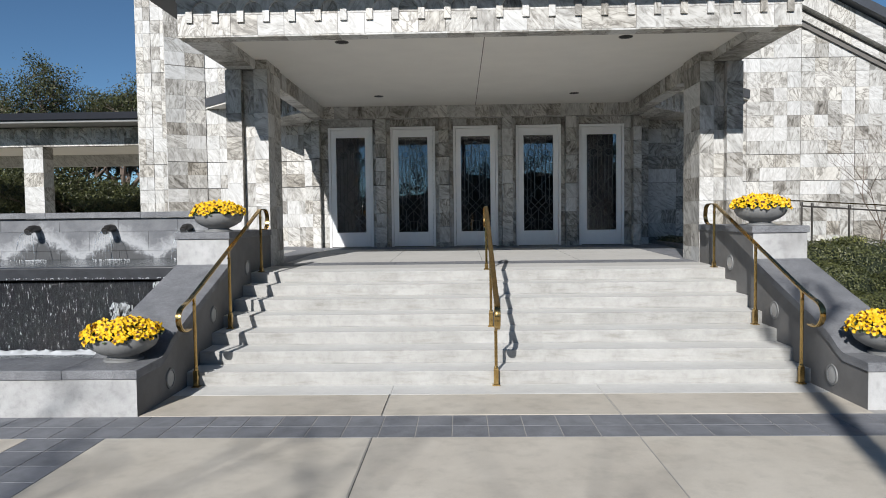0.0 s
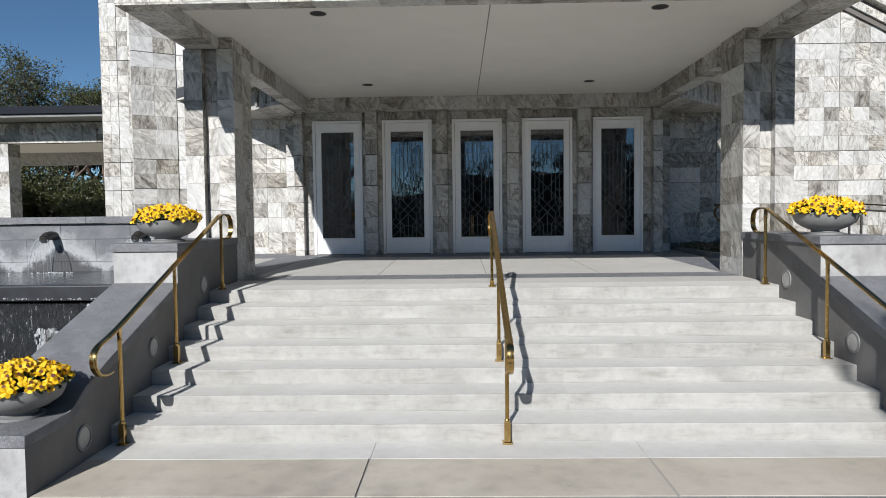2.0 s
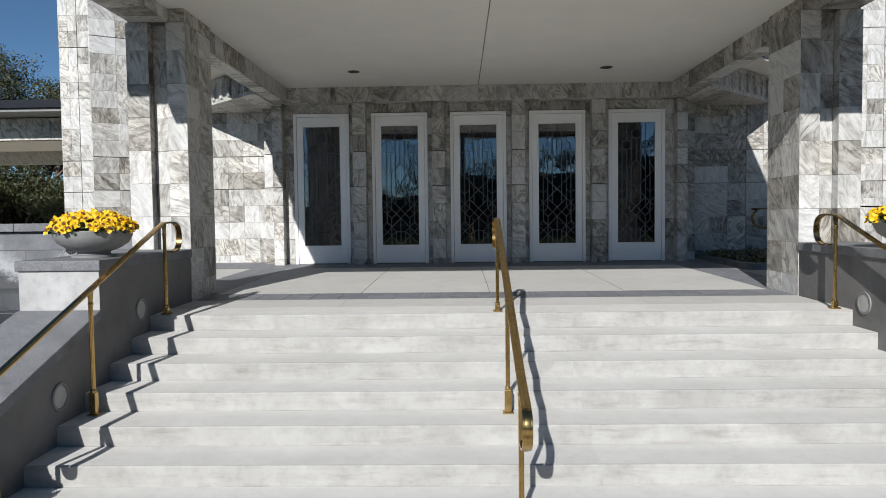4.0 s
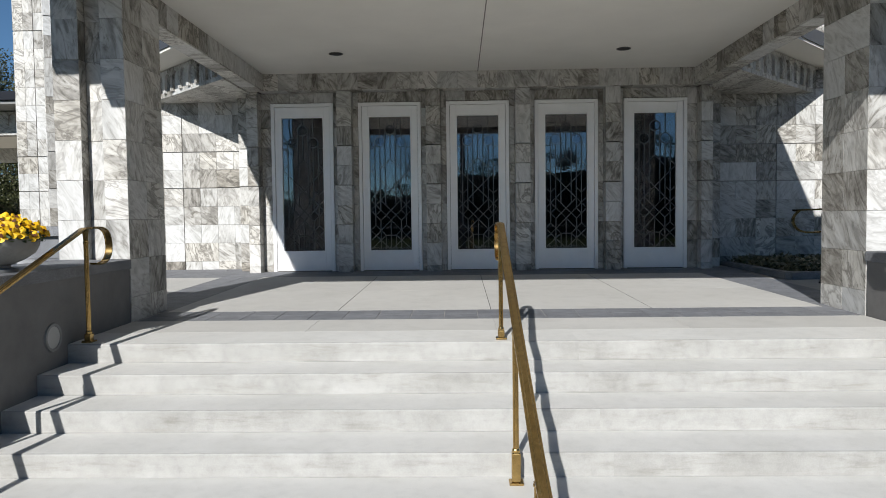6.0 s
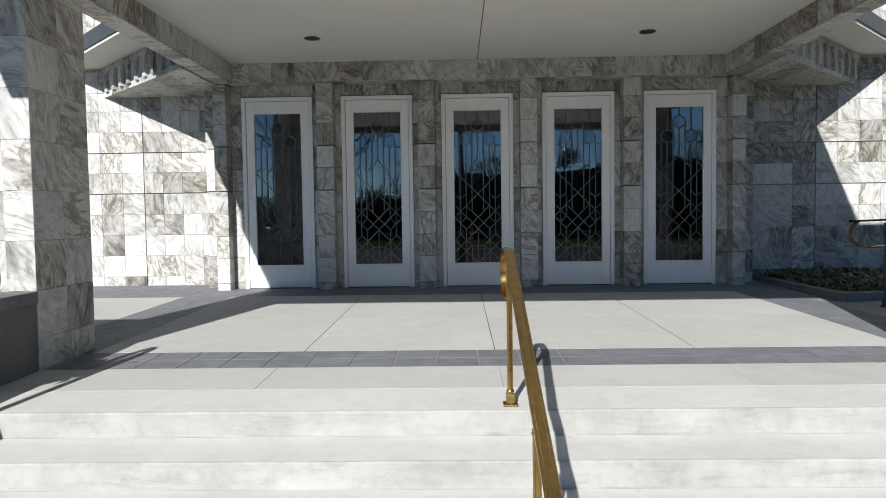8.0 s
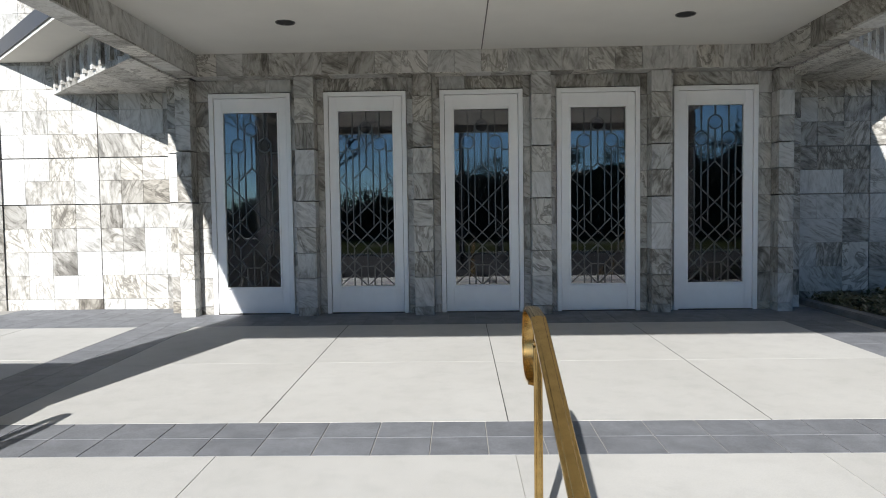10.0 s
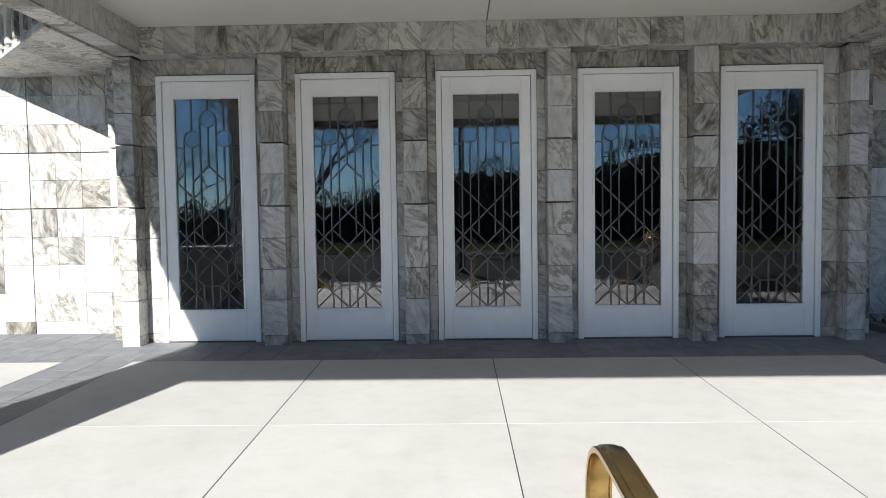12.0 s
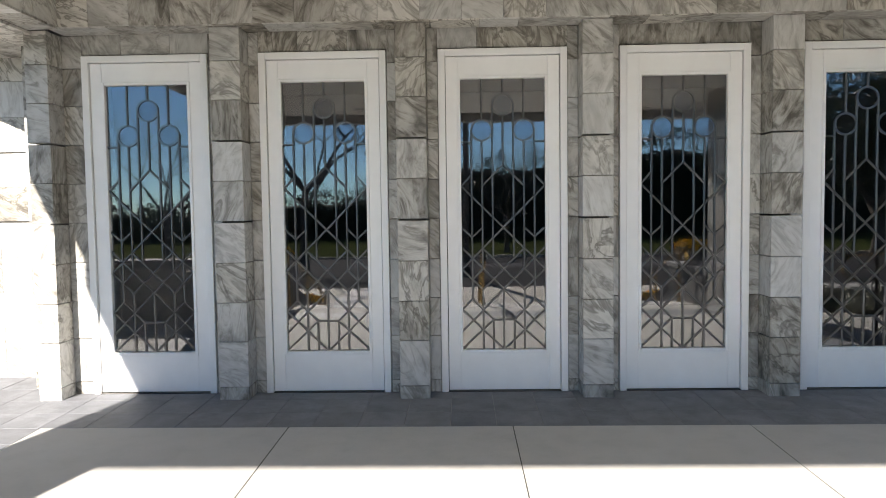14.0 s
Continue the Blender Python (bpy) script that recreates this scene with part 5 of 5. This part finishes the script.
def tree(x, y, z, height, trunk_r, seed, label, leaves=0, leaf=0.2, material=None, depth=4, spread=0.55, clump=0.9, lean=(0, 0), trunk=0.32, squash=0.6, limb=0.26):
    r_ = random.Random(seed)
    tr = thing("tree", x, y, z, label, "tree", "trees")
    bm_ = bmesh.new()
    tips = []
    base = Vector((x, y, z - 0.1))
    way = Vector((lean[0], lean[1], 1)).normalized()
    top = base + way * (height * trunk)
    lathe(bm_, [(trunk_r * 1.5, base.z), (trunk_r * 1.1, base.z + 0.4)], x, y, 8)
    pts = [base + (top - base) * (i / 4) + Vector((r_.gauss(0, 0.03), r_.gauss(0, 0.03), 0)) * height * 0.05 * i for i in range(5)]
    sweep(bm_, pts, disc(trunk_r, 8), Vector((0.9, 0.3, 0.1)), scales=[1.1, 1.0, 0.95, 0.88, 0.8])
    for k in range(4):
        a = 6.283 * k / 4 + r_.uniform(-0.5, 0.5)
        limbs(bm_, pts[-1] if k < 3 else pts[3], Vector((math.cos(a) * spread, math.sin(a) * spread, 1 - spread * 0.55)), height * limb, trunk_r * 0.55, depth - 1, r_, tips, spread)
    part("trunk", bm_, M_BARK, tr)
    if leaves:
        quads = []
        for i in range(leaves):
            t = r_.choice(tips)
            g = Vector((r_.gauss(0, 1), r_.gauss(0, 1), r_.gauss(0, squash))) * (clump * 0.55)
            c = t + g
            nn = Vector((r_.uniform(-1, 1), r_.uniform(-1, 1), r_.uniform(-0.3, 1))).normalized()
            quads.append(leaf_verts(c, nn, r_.uniform(0.6, 1.3) * leaf, r_.uniform(0.35, 0.7) * leaf, r_))
        tagged(leaf_cloud("crown", quads, material or M_OAK, tr), kind="stuff")
    return tr


OAK = "spreading live oak with dark olive leaves"
BARE = "leafless tree with fine grey branches"
for i, (x, y, h) in enumerate(((-23.2, 20, 10.6), (-17.3, 18.5, 10.0), (-28, 22, 9.0), (-19.8, 18, 8.2), (-15.2, 20, 8.8), (-25.6, 17, 7.6), (-21.0, 22, 8.2))):
    tree(x, y, 0, h, 0.26, 50 + i, OAK, 36000, 0.055, M_OAK, 5, 0.62, 0.55)
for i, x in enumerate((-24.5, -21.4, -18.8, -16.2, -13.4, -10.8)):
    tree(x, 15.4 + 1.3 * (i % 2), 0, 5.0 + 0.5 * (i % 3), 0.11, 70 + i, "low evergreen tree with dark leaves behind the fountain", 17000, 0.06, M_OAK, 4, 0.62, 0.6, trunk=0.2)
for i, x in enumerate((-23, -20.2, -17.5, -14.6, -12)):
    mound(x, 17.6 + 0.6 * (i % 2), 0.0, 1.9, 1.2, 2.6 + 0.5 * (i % 3), 6000, 80 + i, "dark evergreen hedge shrub behind the fountain", M_OAK, 0.2, 0.06)
mound(-18.6, 13.6, 0.0, 1.1, 0.8, 2.0, 5000, 88, "low shrub with rust-brown leaves behind the fountain", M_RUST, 0.2, 0.05)
# bare sapling before the east wall
tree(8.0, -1.9, 0.9, 3.6, 0.02, 91, "young bare tree with thin pale twigs", depth=5, spread=0.42, trunk=0.18)
# trees of the forecourt, whose shadows fall on the paving
tree(-0.16, -22.0, 0, 8.7, 0.13, 93, BARE, 0, depth=2, spread=0.4, trunk=0.97, limb=0.07)
tree(-7.9, -27.2, 0, 12.4, 0.2, 97, BARE, depth=5, spread=0.6, trunk=0.3)
for i, (x, y, h) in enumerate(((-17.5, -34, 10.5), (-3.5, -41, 10.0), (2.5, -38, 8.5))):
    tree(x, y, 0, h, 0.16, 140 + i, BARE, depth=5, spread=0.55, trunk=0.25)
for i, (x, y, h) in enumerate(((22, -32, 13), (27, -33, 14), (34, -27, 15))):
    tree(x, y, 0, h, 0.3, 127 + i, OAK, 16000, 0.13, M_OAK, 3, 0.6, 1.7, trunk=0.2, squash=0.9)


def skyline(x):
    """Height of the woods across the lawn: low in the west, tall in the east."""
    knots = ((-90, 5.0), (-45, 3.4), (-30, 3.4), (-17, 4.6), (-9, 5.0), (0, 7.6), (5, 8.6), (12, 9.2), (22, 10.5), (38, 14.0), (90, 15.0))
    for (x0, h0), (x1, h1) in zip(knots, knots[1:]):
        if x <= x1:
            return h0 + (h1 - h0) * max(0.0, x - x0) / (x1 - x0)
    return knots[-1][1]


# far woods: a dark backing ridge with ragged clumps of leaves over it, on three sides of the grounds
woods = thing("far_woods", 0, -64, 0, "dark evergreen woods across the lawn, with unseen banks added on two sides", "woods", kind="stuff")
SIDES = [(lambda u: (u, -61.5), Vector((0, -1, 0)), -90, 90, skyline, 900),
         # east and west banks are unseen, added to cut low sky light on the porch
         (lambda u: (-92.0, u), Vector((-1, 0, 0)), -60, 60, lambda u: 11.0, 420),
         (lambda u: (92.0, u), Vector((1, 0, 0)), -60, 60, lambda u: 15.0, 420)]
r_ = random.Random(61)
quads = []
bm = bmesh.new()
for line, back, u0, u1, high_at, clumps in SIDES:
    rows = []
    for u in range(u0, u1 + 1):
        x, y = line(u)
        top = high_at(u) * (0.80 + 0.16 * noise.noise(Vector((u * 0.21, 1.7, 0))) + 0.08 * noise.noise(Vector((u * 0.9, 5.1, 0))))
        slope = [Vector((x, y, top * math.sin(1.57 * f) - 0.1)) + back * (3.0 * f + 0.9 * noise.noise(Vector((u * 0.5, f * 4, 2.0)))) for f in (0, 0.25, 0.5, 0.75, 1.0)]
        rows.append([bm.verts.new(p) for p in slope + [Vector((x, y, -0.1)) + back * 5.5]])
    for p, q in zip(rows, rows[1:]):
        for j in range(5):
            bm.faces.new((p[j], q[j], q[j + 1], p[j + 1]))
    for i in range(clumps):
        u = r_.uniform(u0 + 2, u1 - 2)
        x, y = line(u)
        c = Vector((x, y, high_at(u) * r_.uniform(0.25, 0.96))) + back * r_.uniform(-1.0, 2.5)
        size = r_.uniform(0.5, 1.1)
        for k in range(55):
            d = Vector((r_.gauss(0, 1), r_.gauss(0, 1), r_.gauss(0, 0.8))) * size * 0.6
            nn = Vector((r_.uniform(-1, 1), r_.uniform(-1, 1), r_.uniform(-0.3, 1))).normalized()
            quads.append(leaf_verts(c + d, nn, r_.uniform(0.10, 0.24), r_.uniform(0.06, 0.14), r_))
# ridge in the same near-black, coloured for the shade among the crowns
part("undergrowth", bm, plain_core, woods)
tagged(leaf_cloud("crowns", quads, M_OAK, woods), kind="stuff")

# ---- pavilion beyond the fountain ----
pav = thing("pavilion", -13, 7, 0, "open marble pavilion with a flat dark roof behind the fountain", "pavilion")
bm = bmesh.new()
box(bm, -22, -8.3, 6.02, 6.4, 4.24, 4.80)
part("front_beam", bm, M_JOINT, pav)
bm = bmesh.new()
box(bm, -22, -8.3, 9.7, 10.0, 3.88, 4.6)
part("back_beam", bm, M_MARBLE_I, pav)
bm = bmesh.new()
box(bm, -22, -8.3, 6.38, 9.72, 4.30, 4.5)
part("soffit", bm, M_CEIL, pav)
bm = bmesh.new()
box(bm, -22.6, -8.24, 4.95, 10.6, 4.92, 5.13, 0.01)
part("roof", bm, M_NAVY, pav)
# grey in place of pale soffit paint: the board's shade is in its colour
bm = bmesh.new()
box(bm, -22.5, -8.24, 5.02, 10.5, 4.832, 4.918, 0.01)
part("gutter_board", bm, M_BOWL, pav)
rng = random.Random(12)
clad(pav, (-22, 6.02), 0, 13.7, [4.22, 4.82], rng, 0.45)
me3 = finish(arch_piece(0.42, 0.34, 0.05, 0.16, 0.12), "frieze_arch", M_MARBLE)
for i in range(32):
    ob = new("frieze_arch", me3)
    ob.location = (-21.8 + i * 0.42, 6.0, 4.46)
    adopt(ob, pav)
PV = [0.6, 1.1, 1.6, 2.05, 2.5, 2.95, 3.4, 3.85, 4.23]
for cx in (-14.35, -19.5):
    bm = bmesh.new()
    box(bm, cx + 0.02, cx + 0.62, 6.052, 6.6, 0, 4.23)
    part("column_core", bm, M_JOINT, pav)
    clad(pav, (cx, 6.05), 0, 0.64, PV, rng, 0.64)
    clad(pav, (cx + 0.62, 6.05), 90, 0.55, PV, rng, 0.5)
